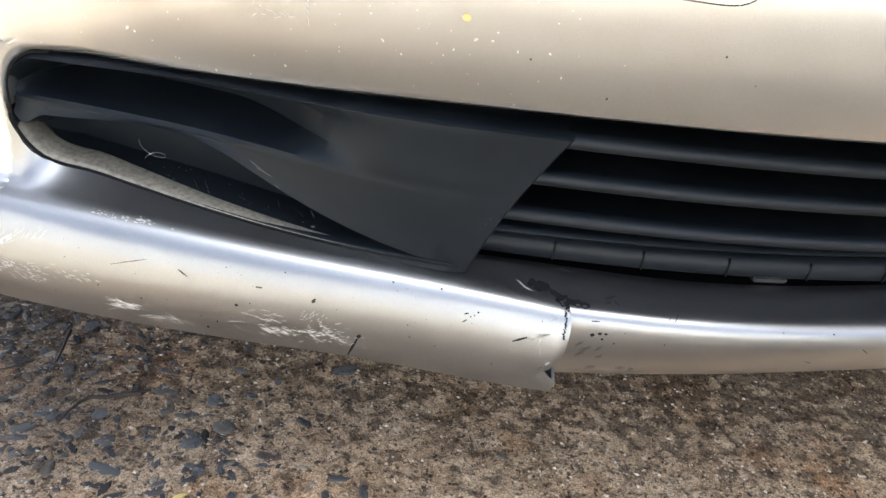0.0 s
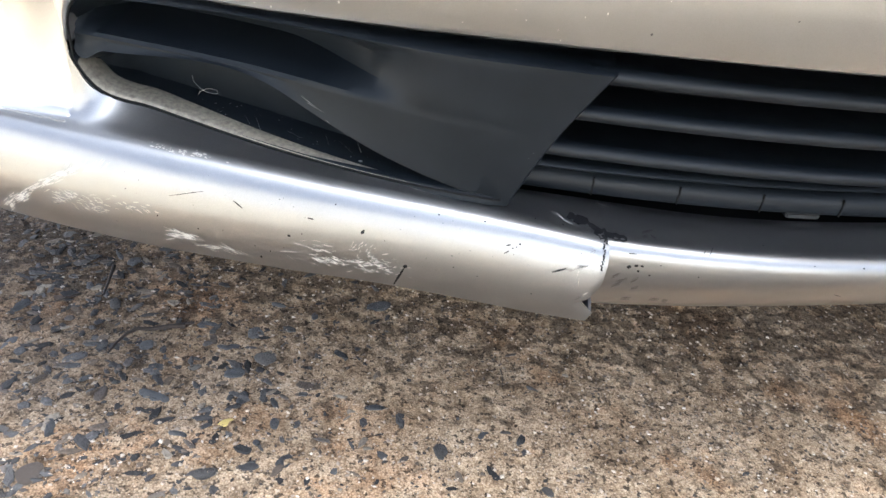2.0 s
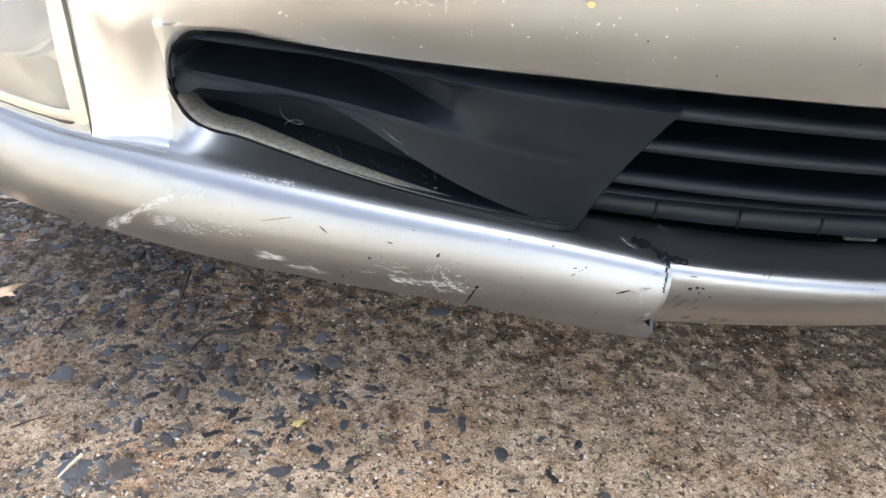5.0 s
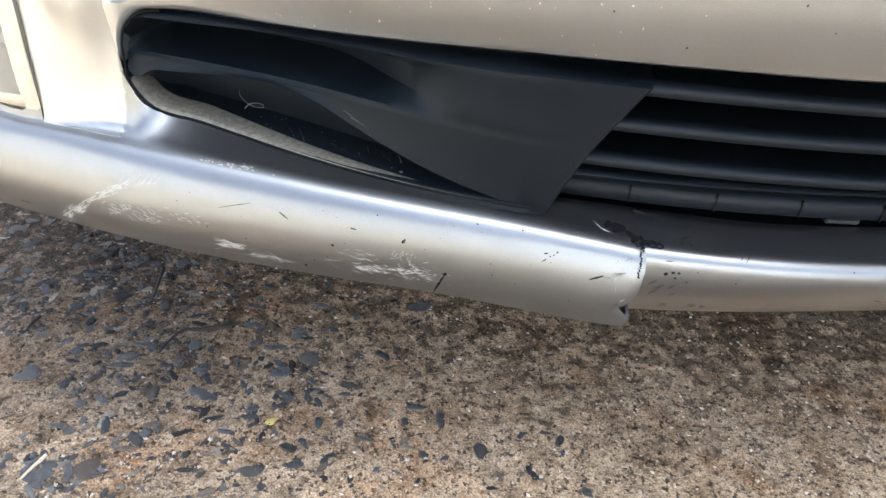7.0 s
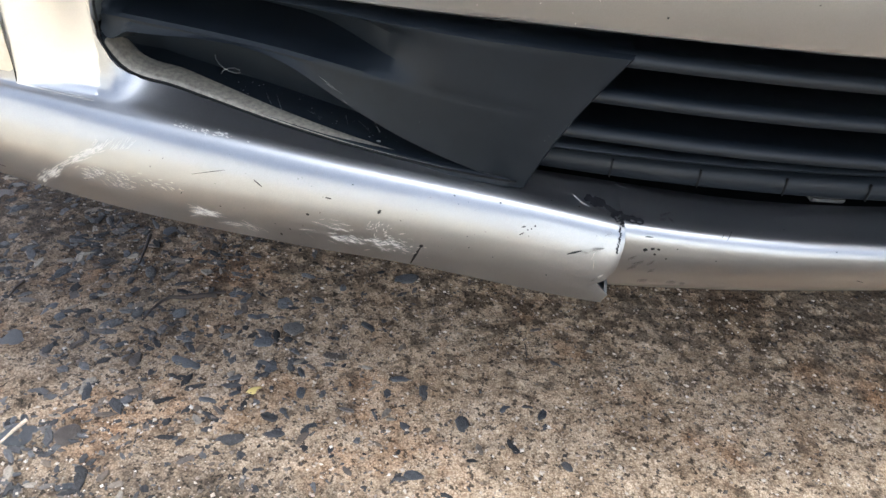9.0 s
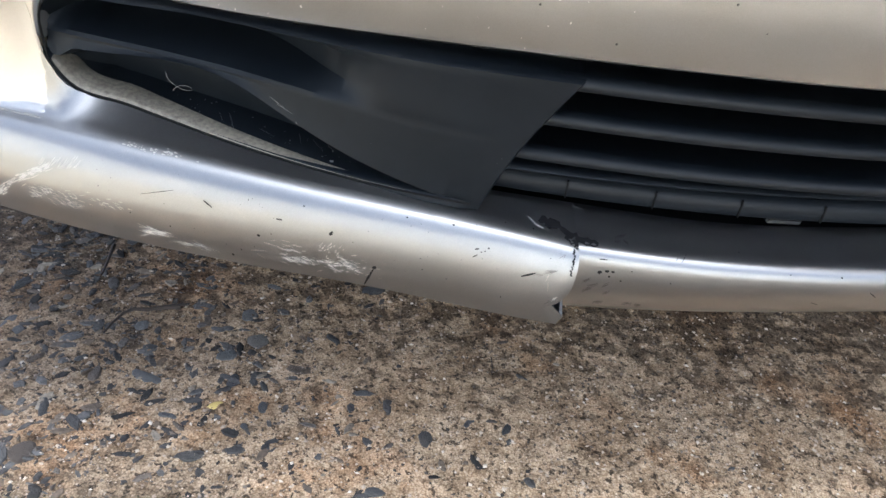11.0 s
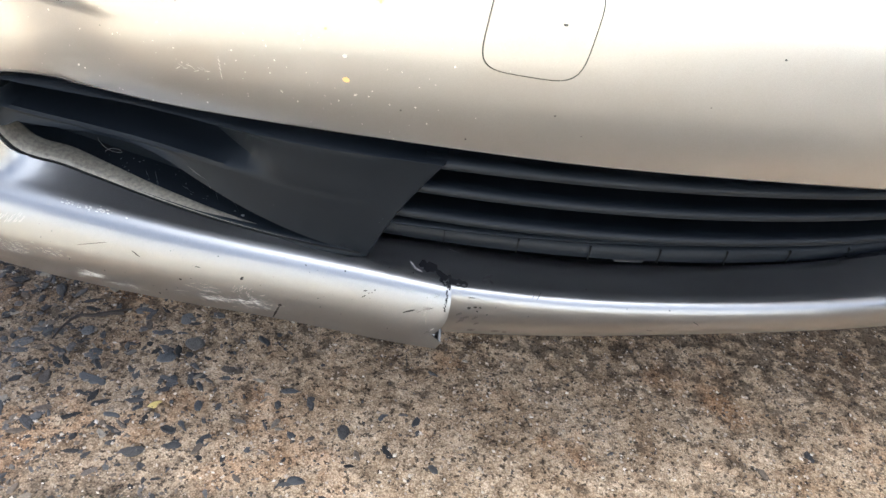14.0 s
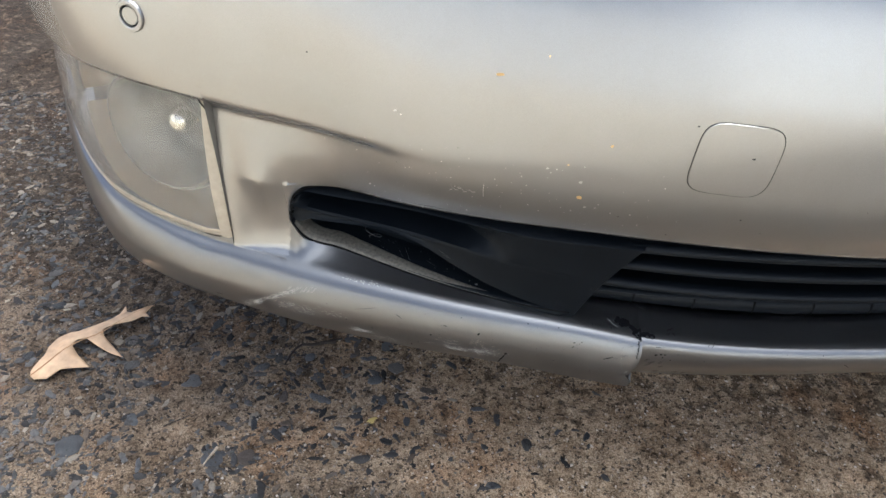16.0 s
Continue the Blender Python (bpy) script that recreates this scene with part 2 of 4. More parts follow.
def lens_material():
    m, nt, b = material("hazy_lens")
    n = noise_tex(nt, 45, 6, 0.7)
    b.inputs["Base Color"].default_value = (0.90, 0.88, 0.83, 1)
    nt.links.new(ramp(nt, n.outputs["Fac"], [(0.4, (0.02,) * 3), (0.75, (0.07,) * 3)]), b.inputs["Roughness"])
    nt.links.new(ramp(nt, n.outputs["Fac"], [(0.35, (0.95,) * 3), (0.75, (0.86,) * 3)]), b.inputs["Transmission Weight"])
    b.inputs["IOR"].default_value = 1.3
    return m


LENS = lens_material()
RIM = simple("yellowed_plastic", (0.33, 0.285, 0.22), 0.4, 0, 0.12, 120)
LEDGE = simple("dusty_ledge", (0.135, 0.122, 0.098), 0.55, 0.5, 0.35, 350)
DULL = simple("dulled_reflector", (0.10, 0.098, 0.094), 0.35, 0.75, 0.15, 60)
UNDER = simple("undertray_plastic", (0.015, 0.015, 0.015), 0.7, 0, 0.3, 40)


# ---------------------------------------------------------------- plan of the car's front
# plan curve of the lip's shoulder: parameter, x, y
KU = [-1.40, -1.03, -.83, -.68, -.60, -.53, -.45, -.38, -.28, -.18, -.05, .07, .20, .35, .50, .70, .90]
KX = [-.81, -.76, -.690, -.614, -.565, -.516, -.446, -.38, -.28, -.18, -.05, .07, .20, .35, .50, .70, .885]
KY = [.85, .487, .300, .173, .110, .066, .036, .021, .004, -.004, -.0005, .0085, .0295, .061, .107, .180, .275]


def spline(u, ku, kv):
    u = min(max(u, ku[0]), ku[-1])
    i = 0
    while i < len(ku) - 2 and u > ku[i + 1]:
        i += 1

    def slope(j):
        if j == 0:
            return (kv[1] - kv[0]) / (ku[1] - ku[0])
        if j == len(ku) - 1:
            return (kv[-1] - kv[-2]) / (ku[-1] - ku[-2])
        h0, h1 = ku[j] - ku[j - 1], ku[j + 1] - ku[j]
        return ((kv[j] - kv[j - 1]) / h0 * h1 + (kv[j + 1] - kv[j]) / h1 * h0) / (h0 + h1)

    h = ku[i + 1] - ku[i]
    t = (u - ku[i]) / h
    return ((2 * t**3 - 3 * t * t + 1) * kv[i] + (t**3 - 2 * t * t + t) * h * slope(i)
            + (3 * t * t - 2 * t**3) * kv[i + 1] + (t**3 - t * t) * h * slope(i + 1))


def at(u, d, z):
    """The place d metres outside the plan curve at u, at height z."""
    x, y = spline(u, KU, KX), spline(u, KU, KY)
    tx = spline(u + .004, KU, KX) - spline(u - .004, KU, KX)
    ty = spline(u + .004, KU, KY) - spline(u - .004, KU, KY)
    n = math.hypot(tx, ty)
    return Vector((x + ty / n * d, y - tx / n * d, z))


def smooth(a, b, x):
    t = min(max((x - a) / (b - a), 0), 1)
    return t * t * (3 - 2 * t)


def lerp(a, b, t):
    return a + (b - a) * t


def body_out(u, z):
    """How far the bumper skin stands outside the plan curve."""
    base = .005 + .055 * max(u, -.25) if u < .25 else .01875
    k = smooth(-.30, -.19, u)
    mid = lerp(.51, .475, k)
    b = .025 * (1 - ((z - mid) / lerp(.11, .078, k)) ** 2) if z < mid else .025 - 1.65 * (z - mid) ** 2
    d = base + b
    w = smooth(-.27, -.345, u)
    if w and z < .466:
        low = -.014 + .013 * smooth(.310, .336, z) + .022 * max(z - .336, 0)
        low = lerp(low, -.014 + .018 * smooth(.300, .40, z), smooth(-.372, -.348, u))
        d = lerp(d, lerp(low, d, smooth(.453, .467, z)), w)
    # brow over the fog lamp
    zl = brow(u)
    fade = smooth(-.19, -.36, u)
    if z < zl:
        rec = (.018 * (1 - w) if u > -.381 else .008) * smooth(zl, zl - .011, z)
        if u > -.381:
            rec *= 1 - smooth(zl - .012, zl - .10, z)
        d -= fade * rec
    # the skin turns in beside the opening
    if -.37 < u < -.24 and z < .43:
        d -= .006 * smooth(-.345, -.322, u) * smooth(-.24, -.31, u) * smooth(.43, .37, z)
    return d


def brow(u):
    return spline(u, [-.74, -.66, -.57, -.48, -.42, -.36, .9], [.420, .440, .459, .4665, .4675, .4655, .4655])


def opening_top(u):
    return .4012 + .0478 * u


def skin_low(u):
    """Lower edge of the bumper skin."""
    if u <= -.3811:
        return brow(u) - .0085 if u > -.66 else lerp(brow(-.66) - .0085, .335, smooth(-.66, -.71, u))
    if u <= -.326:
        return .309
    t = min((u + .326) / .021, 1)
    return lerp(.349, opening_top(u), math.sqrt(1 - (1 - t) ** 2))


def crease(u):
    if u >= 0:
        return .2867 - .035 * u + .2182 * u * u
    if u > -.40:
        return .2872 - .1281 * u - .2104 * u * u
    return spline(u, [-1.4, -1.03, -.83, -.68, -.60, -.50, -.40], [.385, .36, .34, .328, .318, .310, .3048])


def lip_low(u):
    if u >= 0:
        return .2350 + .074 * u
    return spline(u, [-1.4, -1.03, -.83, -.60, -.45, -.34, -.20, -.11, -.04, 0], [.30, .28, .262, .243, .234, .232, .2335, .2335, .2305, .2285])


def rim(u):
    """Depth and height of the line where the bezel meets the lip's shelf."""
    w = spline(u, [-.345, -.328, -.318, -.305, -.288, -.265, -.214, -.162, -.11, -.062], [.013, .016, .0195, .0235, .0270, .0265, .0215, .016, .011, .009])
    z = .2982 - .0339 * u + .1165 * u * u
    return w, z + spline(u, [-.36, -.340, -.327, -.3235, -.320, -.315, -.309, -.302, -.290, 0], [.036, .034, .0265, .0175, .0115, .0055, .0020, .0005, 0, 0])


def shelf_in(u):
    """Depth and height of the inner edge of the lip's shelf."""
    w, z = rim(max(u, -.327))
    if u < -.327:
        k = smooth(-.345, -.40, u)
        return lerp(w + .003 * smooth(-.327, -.332, u), .016, k), lerp(z, crease(u) + .005, k)
    if u < -.05:
        k = smooth(-.13, -.055, u)
        return lerp(w, .037, k), lerp(z, .2965, k)
    w = spline(u, [-.05, -.02, .1, .35, .9], [.037, .040, .041, .040, .04])
    return w, (.2965 - .0588 * (u + .05) + .3183 * (u * u - .0025) if u < .35 else .3115 + .1 * (u - .35))


def columns(a, b, step, extra=()):
    n = max(2, round(abs(b - a) / step))
    return sorted({round(a + (b - a) * i / n, 5) for i in range(n + 1)} | {e for e in extra if a <= e <= b})


def grid(rows, closed=False):
    """A bmesh from rows of places."""
    bm = bmesh.new()
    vs = [[bm.verts.new(p) for p in r] for r in rows]
    for a, b in zip(vs, vs[1:] + (vs[:1] if closed else [])):
        for i in range(len(a) - 1):
            bm.faces.new((a[i], b[i], b[i + 1], a[i + 1]))
    return bm


def part(name, bm, mat, parent=None, label="", smooth_faces=True, sharp=40):
    me = bpy.data.meshes.new(name)
    bmesh.ops.recalc_face_normals(bm, faces=bm.faces)
    for f in bm.faces:
        f.smooth = smooth_faces
    for e in bm.edges:
        if len(e.link_faces) == 2 and e.calc_face_angle(0) > radians(sharp):
            e.smooth = False
    bm.to_mesh(me)
    bm.free()
    me.materials.append(mat)
    ob = new(name, me)
    ob.parent = parent
    if label:
        ob["label"] = label
    return ob


def thicken(ob, t):
    m = ob.modifiers.new("thickness", "SOLIDIFY")
    m.thickness, m.offset = t, -1
    return ob


# ---------------------------------------------------------------- ground
def build_ground():
    far = [-60, -12, -4, -1.6]
    xs = far + list(np.linspace(-1.2, .75, 391)) + [1.6, 4, 12, 60]
    ys = [-60, -12, -4, -1.6] + list(np.linspace(-.55, .75, 261)) + [1.6, 4, 12, 60]
    verts, faces = [], []
    for y in ys:
        for x in xs:
            near = -1.2 <= x <= .75 and -.55 <= y <= .75
            z = 0.0
            if near:
                z = .0024 * noise.noise((x * 90, y * 90, 0)) + .0018 * noise.noise((x * 210, y * 210, 5)) + .0025 * noise.noise((x * 9, y * 9, 2))
            verts.append((x, y, z))
    w = len(xs)
    for j in range(len(ys) - 1):
        for i in range(w - 1):
            a = j * w + i
            faces.append((a, a + 1, a + w + 1, a + w))
    me = bpy.data.meshes.new("ground")
    me.from_pydata(verts, [], faces)
    me.polygons.foreach_set("use_smooth", [True] * len(faces))
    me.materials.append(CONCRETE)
    return tagged(new("ground", me), "worn tan concrete driveway with exposed grit and blue stones", "ground", kind="structure")


ground = build_ground()

# ---------------------------------------------------------------- the car's front
car = tagged(new("car"), "dirty silver-beige car front with a cracked lower lip", "car")


def sweep(u, t):
    """The curve by which the pillar beside the opening runs out into the lip's shelf."""
    zc, v = crease(u), min(u, -.326)
    k = smooth(-.381, -.357, u)
    ctrl = [(-.004, zc + .0012), (lerp(-.006, lerp(-.0125, -.0170, smooth(-.36, -.33, u)), k), zc + .0035), (lerp(-.0045, lerp(-.010, -.0210, smooth(-.375, -.330, u)), k), .336), (body_out(v, .392), .392)]
    b = ((1 - t) ** 3, 3 * t * (1 - t) ** 2, 3 * t * t * (1 - t), t**3)
    return sum(k * c[0] for k, c in zip(b, ctrl)), sum(k * c[1] for k, c in zip(b, ctrl))


def skin_out(u, z):
    """As body_out, but beside the opening it leaves the pillar's sweep smoothly."""
    if not (-.326 < u < -.308 and z < .392):
        return body_out(u, z)
    a, b = 0.0, 1.0
    for _ in range(24):
        m = (a + b) / 2
        a, b = (m, b) if sweep(u, m)[1] < z else (a, m)
    return lerp(sweep(u, a)[0], body_out(u, z), smooth(-.326, -.309, u))


def build_skin():
    us = columns(-1.4, -.72, .02) + columns(-.70, -.3811, .006, [-.3811]) + [-.381, -.3807, -.3800, -.3790] + columns(-.377, -.35, .004) + columns(-.348, -.3265, .0015) + [-.326, -.3259] + columns(-.3245, -.295, .0015) + columns(-.29, .9, .01)
    us = sorted(set(us))
    rows = []
    for u in us:
        lo = skin_low(u)
        r = []
        d0 = skin_out(u, lo)
        if -.381 <= u <= -.326:
            # the pillar sweeps down and out into the lip's shelf
            tuck = .0012 if u > -.3265 else 0
            r.append(at(u, -.005, crease(u) - .006))
            for i in range(19):
                d, z = sweep(u, i / 18)
                r.append(at(u, d - tuck * smooth(.362, .346, z), z))
            for a, b, n in ((.392, .478, 24), (.478, .66, 22)):
                for i in range(1, n + 1):
                    z = lerp(a, b, i / n)
                    r.append(at(u, body_out(u, z), z))
            for z, d in ((.685, -.02), (.70, -.05), (.71, -.12), (.715, -.25)):
                r.append(at(u, d + body_out(u, .66), z))
            rows.append(r)
            continue
        roll = smooth(-.340, -.322, u) if u > -.381 else .35
        r.append(at(u, d0 - .022 * roll, lo + .004 * roll - .002 * (1 - roll)))
        r.append(at(u, d0 - .010 * roll, lo + .0008 * roll))
        for k in (0, .3, .7, 1):
            a = k * math.pi / 2
            r.append(at(u, lerp(d0 - .006 * roll, skin_out(u, lo + .006), math.sin(a)), lo + .006 * (1 - math.cos(a))))
        split = max(.392, lo + .012) if u > -.36 else lerp(lo + .006, .478, 14 / 38)
        for a, b, n in ((lo + .006, split, 14), (split, .478, 24), (.478, .66, 22)):
            for i in range(1, n + 1):
                z = lerp(a, b, i / n)
                r.append(at(u, skin_out(u, z), z))
        for z, d in ((.685, -.02), (.70, -.05), (.71, -.12), (.715, -.25)):
            r.append(at(u, d + body_out(u, .66), z))
        rows.append(r)
    # the pillar's edge and the turned-in rim of the opening stay apart
    bm = grid(rows)
    bm.verts.ensure_lookup_table()
    n, k = len(rows[0]), us.index(-.326)
    edge = {bm.verts[k * n + i] for i in range(20)} | {bm.verts[(k + 1) * n + i] for i in range(20)}
    bmesh.ops.delete(bm, geom=[f for f in bm.faces if all(v in edge for v in f.verts)], context="FACES_ONLY")
    return part("bumper_skin", bm, PAINT, car, "silver-beige painted bumper skin with stone chips", sharp=60)


build_skin()


BULGE_K = [0, .03, .08, .2, .33, .45, .6, .8, 1]
BULGE_D = [-.03, .030, .082, .152, .200, .224, .230, .212, .165]
FACE_K = (.008, .03, .07, .12, .18, .24, .30, .36, .41, .45, .49, .53, .57, .61, .66, .70, .73, .76, .79, .83, .89, .95, 1)


def lip_bulge(k, s, h, e):
    """How far the lip's rounded face stands out, from its shoulder (0) to its lower edge (1)."""
    return s * h * spline(k, BULGE_K, BULGE_D) + (e - s * h * BULGE_D[-1]) * k ** 1.6


def lip_row_left(u):
    w, zi = shelf_in(u)
    zc, zb = crease(u), lip_low(u)
    s = (.45 + .55 * smooth(-.60, -.40, u)) * (1 - .12 * smooth(-.22, 0, u))
    e = lerp(.002, .007, smooth(-.16, -.01, u))
    zb += lerp(.007, .0045, smooth(-.16, -.01, u))
    f = lambda k: lerp(zc, zb, k)
    rise = zi - zc - .0012
    shelf = [(-w - .02, zi - .012), (-w - .002, zi - .0015)] + [(lerp(-.004, -w, t), zc + .0012 + rise * t**1.25) for t in (1, .8, .6, .4, .2, 0)]
    k = smooth(-.304, -.326, u)
    if k:
        end = next((i / 60 for i in range(61) if sweep(u, i / 60)[1] >= zi), 1)
        curve = [sweep(u, end * t) for t in (1, .8, .6, .4, .2, 0)]
        off = .0003 * smooth(-.326, -.3275, u)
        curve = [(d - off, z - .5 * off) for d, z in curve]
        curve = [(curve[0][0] - .02, curve[0][1] - .01), (curve[0][0] - .002, curve[0][1] - .001)] + curve
        shelf = [(lerp(a[0], b[0], k), lerp(a[1], b[1], k)) for a, b in zip(shelf, curve)]
    face = [at(u, lip_bulge(k, s, zc - zb, e), f(k)) for k in FACE_K]
    return [at(u, d, z) for d, z in shelf] + face + [at(u, e - .002, zb - .0005), at(u, e - .007, zb + .003), at(u, -.06, zb + .02)]


def lip_row_right(u):
    w, zi = shelf_in(u)
    zc, zb = crease(u), lip_low(u)
    f = lambda k: lerp(zc, zb, k)
    zc, zi = zc - .003 * smooth(.001, -.006, u), zi - .003 * smooth(.001, -.006, u)
    return [at(u, -w - .02, zi - .012), at(u, -w - .002, zi - .0015), *[at(u, lerp(-.004, -w, t), zc + .0012 + (zi - zc - .0012) * t**1.25) for t in (1, .8, .6, .4, .2, 0)],
            at(u, -.0015, zc - .0003), at(u, .0008, zc - .0025), at(u, .0022, zc - .0055), at(u, .0030, f(.2)), at(u, .003, f(.35)), at(u, .002, f(.5)), at(u, -.0005, f(.65)),
            at(u, -.004, f(.8)), at(u, -.0075, f(.93)), at(u, -.010, zb), at(u, -.012, zb - .0008), at(u, -.018, zb + .002), at(u, -.07, zb + .02)]


def tear(k):
    """End of the broken left piece, from shoulder (0) to lower edge (1)."""
    return spline(k, [0, .15, .35, .55, .61, .66, .73, .76, .79, .9, 1], [.001, .002, .0015, 0, -.0010, -.0030, -.0090, -.0104, -.0092, -.0045, .0005])


def build_lip():
    rows = []
    us = columns(-1.4, -.72, .02) + columns(-.70, -.35, .008) + columns(-.348, -.28, .002) + columns(-.274, -.05, .008) + columns(-.048, -.012, .003) + [-.009, -.006, -.003, 0]
    for u in us:
        r = lip_row_left(u)
        if u > -.05:
            t = (u + .05) / .05
            for i in range(8, len(r)):
                k = FACE_K[min(i - 8, len(FACE_K) - 1)]
                r[i] = r[i] + Vector((tear(k) * t * t, 0, 0))
        rows.append(r)
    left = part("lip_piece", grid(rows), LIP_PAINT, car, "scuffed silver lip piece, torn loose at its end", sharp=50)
    thicken(left, .0024)
    m = left.modifiers.new("crisp edges", "EDGE_SPLIT")
    m.split_angle = radians(45)
    rows = [lip_row_right(u) for u in columns(-.02, .9, .01)]
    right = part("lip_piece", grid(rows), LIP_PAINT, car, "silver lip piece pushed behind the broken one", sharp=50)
    thicken(right, .0028)
    return left, right


build_lip()


# slanted inner end of the black bezel
def bezel_edge(z):
    k = (z - .297) / .092
    return lerp(-.062, -.019, k) - .004 * math.sin(math.pi * min(max(k, 0), 1))


def bezel_row(u, s):
    """Section of the bezel at u; s runs from 0 to 1 over its flush end piece."""
    uc = min(u, -.062)
    w, zin = rim(uc)
    top = min(.387, opening_top(u) - .003)
    end = math.sqrt(smooth(-.326, -.306, u))
    top = lerp(.366, top, end)
    zb = spline(u, [-.326, -.25, -.2, -.135, -.10, -.06], [.3575, .357, .3545, .351, .3485, .346])
    zl = spline(u, [-.326, -.20, -.185, -.135, -.10, -.072, -.05], [.350, .347, .340, .319, .308, .3015, .300])
    zb, zl = lerp(min(max(zb, zin + .008), top - .008), zb, end), max(lerp(zin + .006, zl, end), zin + .0035)
    dl = .036 * (1 - smooth(-.17, -.068, u)) * end
    du = .046 * (1 - smooth(-.215, -.112, u)) * end
    face = lambda z: lerp(-.010, .003, (z - .297) / .092)
    q = smooth(-.23, -.075, u)
    nose = lerp(-.020, face(zb), q)
    low = lerp(-.018, face(zl), q)
    f2 = lerp(-.012, face(top), q)
    hl = zl - zin
    pts = [(-w + .001, zin - .003), (-w + .0005, zin + .001), (-w - .001, zin + .0025), (lerp(-w, low, .3) - .6 * dl, zin + .003 + .04 * hl), (lerp(-w, low, .6) - dl, zin + .003 + .10 * hl),
           (low - .9 * dl - .001, zl - .25 * hl - .0005), (low - .15 * dl - .0012, zl - .0012), (low, zl), (lerp(low, nose, .33) - .001 * (1 - q), lerp(zl, zb, .33)), (lerp(low, nose, .7) - .001 * (1 - q), lerp(zl, zb, .7)), (nose - .0005 * (1 - q), zb - .002),
           (nose, zb), (nose - .0015 * (1 - q), zb + .0022), (lerp(nose, f2, .1) - .35 * du, zb + .005), (lerp(nose, f2, .3) - du, zb + .011), (lerp(nose, f2, .55) - du, lerp(zb, top, .7)), (lerp(nose, f2, .9) - .55 * du, lerp(zb, top, .88)), (f2 - .06 * du, lerp(zb, top, .965)), (f2, top), (f2 - .002, top + .0015), (f2 - .04, top + .002)]
    out = []
    for d, z in pts:
        uu = u if s <= 0 else lerp(-.075, bezel_edge(z), s)
        dd = d if s <= 0 else lerp(d, face(z), smooth(0, .6, s)) if z < top + .001 else d
        out.append(at(uu, dd, z))
    return out


def build_bezel():
    rows = [[at(-.3262, -.030, p.z) for p in bezel_row(-.325, 0)]]
    rows += [bezel_row(u, 0) for u in columns(-.325, -.306, .002) + columns(-.302, -.0751, .004)]
    for i in range(1, 13):
        rows.append(bezel_row(-.075 + .05 * i / 12, i / 12))
    rows.append([p + Vector((.0015, .002, 0)) for p in rows[-1]])
    rows.append([p + Vector((.001, .035, 0)) for p in rows[-1]])
    return part("bezel", grid(rows), BEZEL, car, "dusty black plastic bezel with a moulded blade", sharp=42)


def build_gasket():
    pts = [at(u, -rim(u)[0] + .0004, rim(u)[1] + .0008) for u in columns(-.325, -.066, .003)]
    up = [at(u, skin_out(u, skin_low(u)) - .003, skin_low(u) - .0004) for u in columns(-.3240, -.300, .0012)]
    tube("gasket", up[::-1] + pts, .0007, BLACK, car)


build_bezel()


def build_flange():
    """Dusty silver-grey ledge between the gasket and the black hollow."""
    rows = []
    for u in columns(-.3235, -.10, .004):
        w, z = rim(u)
        k = min(1, (-.09 - u) / .2)
        rows.append([at(u, -w, z + .0016), at(u, -w - .0005 - .0015 * k, z + .0016 + .002 * k), at(u, -w - .001 - .015 * k, z + .0018 + .004 * k), at(u, -w - .0015 - .018 * k, z + .0015 + .0015 * k)])
    part("bezel_flange", grid(rows), LEDGE, car, "dusty grey ledge inside the opening")


build_flange()


def slat_y(x, c):
    return c[0] + c[1] * x + c[2] * x * x


SLATS = [(.385, .0045, (.0021, .0761, .4025)), (.3594, .0045, (.0108, .0575, .4889)), (.3339, .0045, (.0163, .0448, .5176)), (.3215, .0025, (.024, .09, .49))]


def build_grille():
    for z, h, c in SLATS:
        rows = []
        for x in columns(bezel_edge(z) - .01, .62, .02):
            y = slat_y(x, c)
            prof = [(.055, h * .2), (.012, h * .75), (.004, h), (.001, h * .55), (0, 0), (.0015, -h * .6), (.005, -h), (.055, -h * 1.2)]
            rows.append([Vector((x, y + a, z + b)) for a, b in prof])
        part("slat", grid(rows), PLASTIC, car, sharp=70)
    c = (.041, .0468, .5142)
    rows = []
    for x in columns(bezel_edge(.303) - .01, .62, .02):
        y = slat_y(x, c)
        prof = [(.04, .010), (.008, .0095), (.003, .008), (0, .003), (.001, -.004), (.004, -.006), (.04, -.007)]
        rows.append([Vector((x, y + a - .004, .304 + b)) for a, b in prof])
    part("grille_bar", grid(rows), PLASTIC, car, sharp=70)
    for k in range(-1, 10):
        x = .045 + .0545 * k
        y = slat_y(x, c)
        bm = bmesh.new()
        bmesh.ops.create_cube(bm, size=1, matrix=Matrix.Translation((x, y + .0125, .3050)) @ Matrix.Diagonal((.0009, .034, .0115, 1)))
        part("rib", bm, BLACK, car, smooth_faces=False)
    # near-black sheet whose colour gives the dark of the space behind the slats
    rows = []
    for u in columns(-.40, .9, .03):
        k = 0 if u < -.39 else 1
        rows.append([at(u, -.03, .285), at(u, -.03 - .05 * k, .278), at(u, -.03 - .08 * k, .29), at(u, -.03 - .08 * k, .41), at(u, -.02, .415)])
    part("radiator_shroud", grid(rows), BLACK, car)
    rows = [[at(u, -.05, .240), at(u, -.12, .236), Vector((lerp(-.78, 1.08, (u + .6) / 1.5), .9, .235)), Vector((lerp(-.82, 1.10, (u + .6) / 1.5), 1.64, .235))] for u in columns(-.6, .9, .05)]
    part("undertray", grid(rows), UNDER, car)


build_grille()


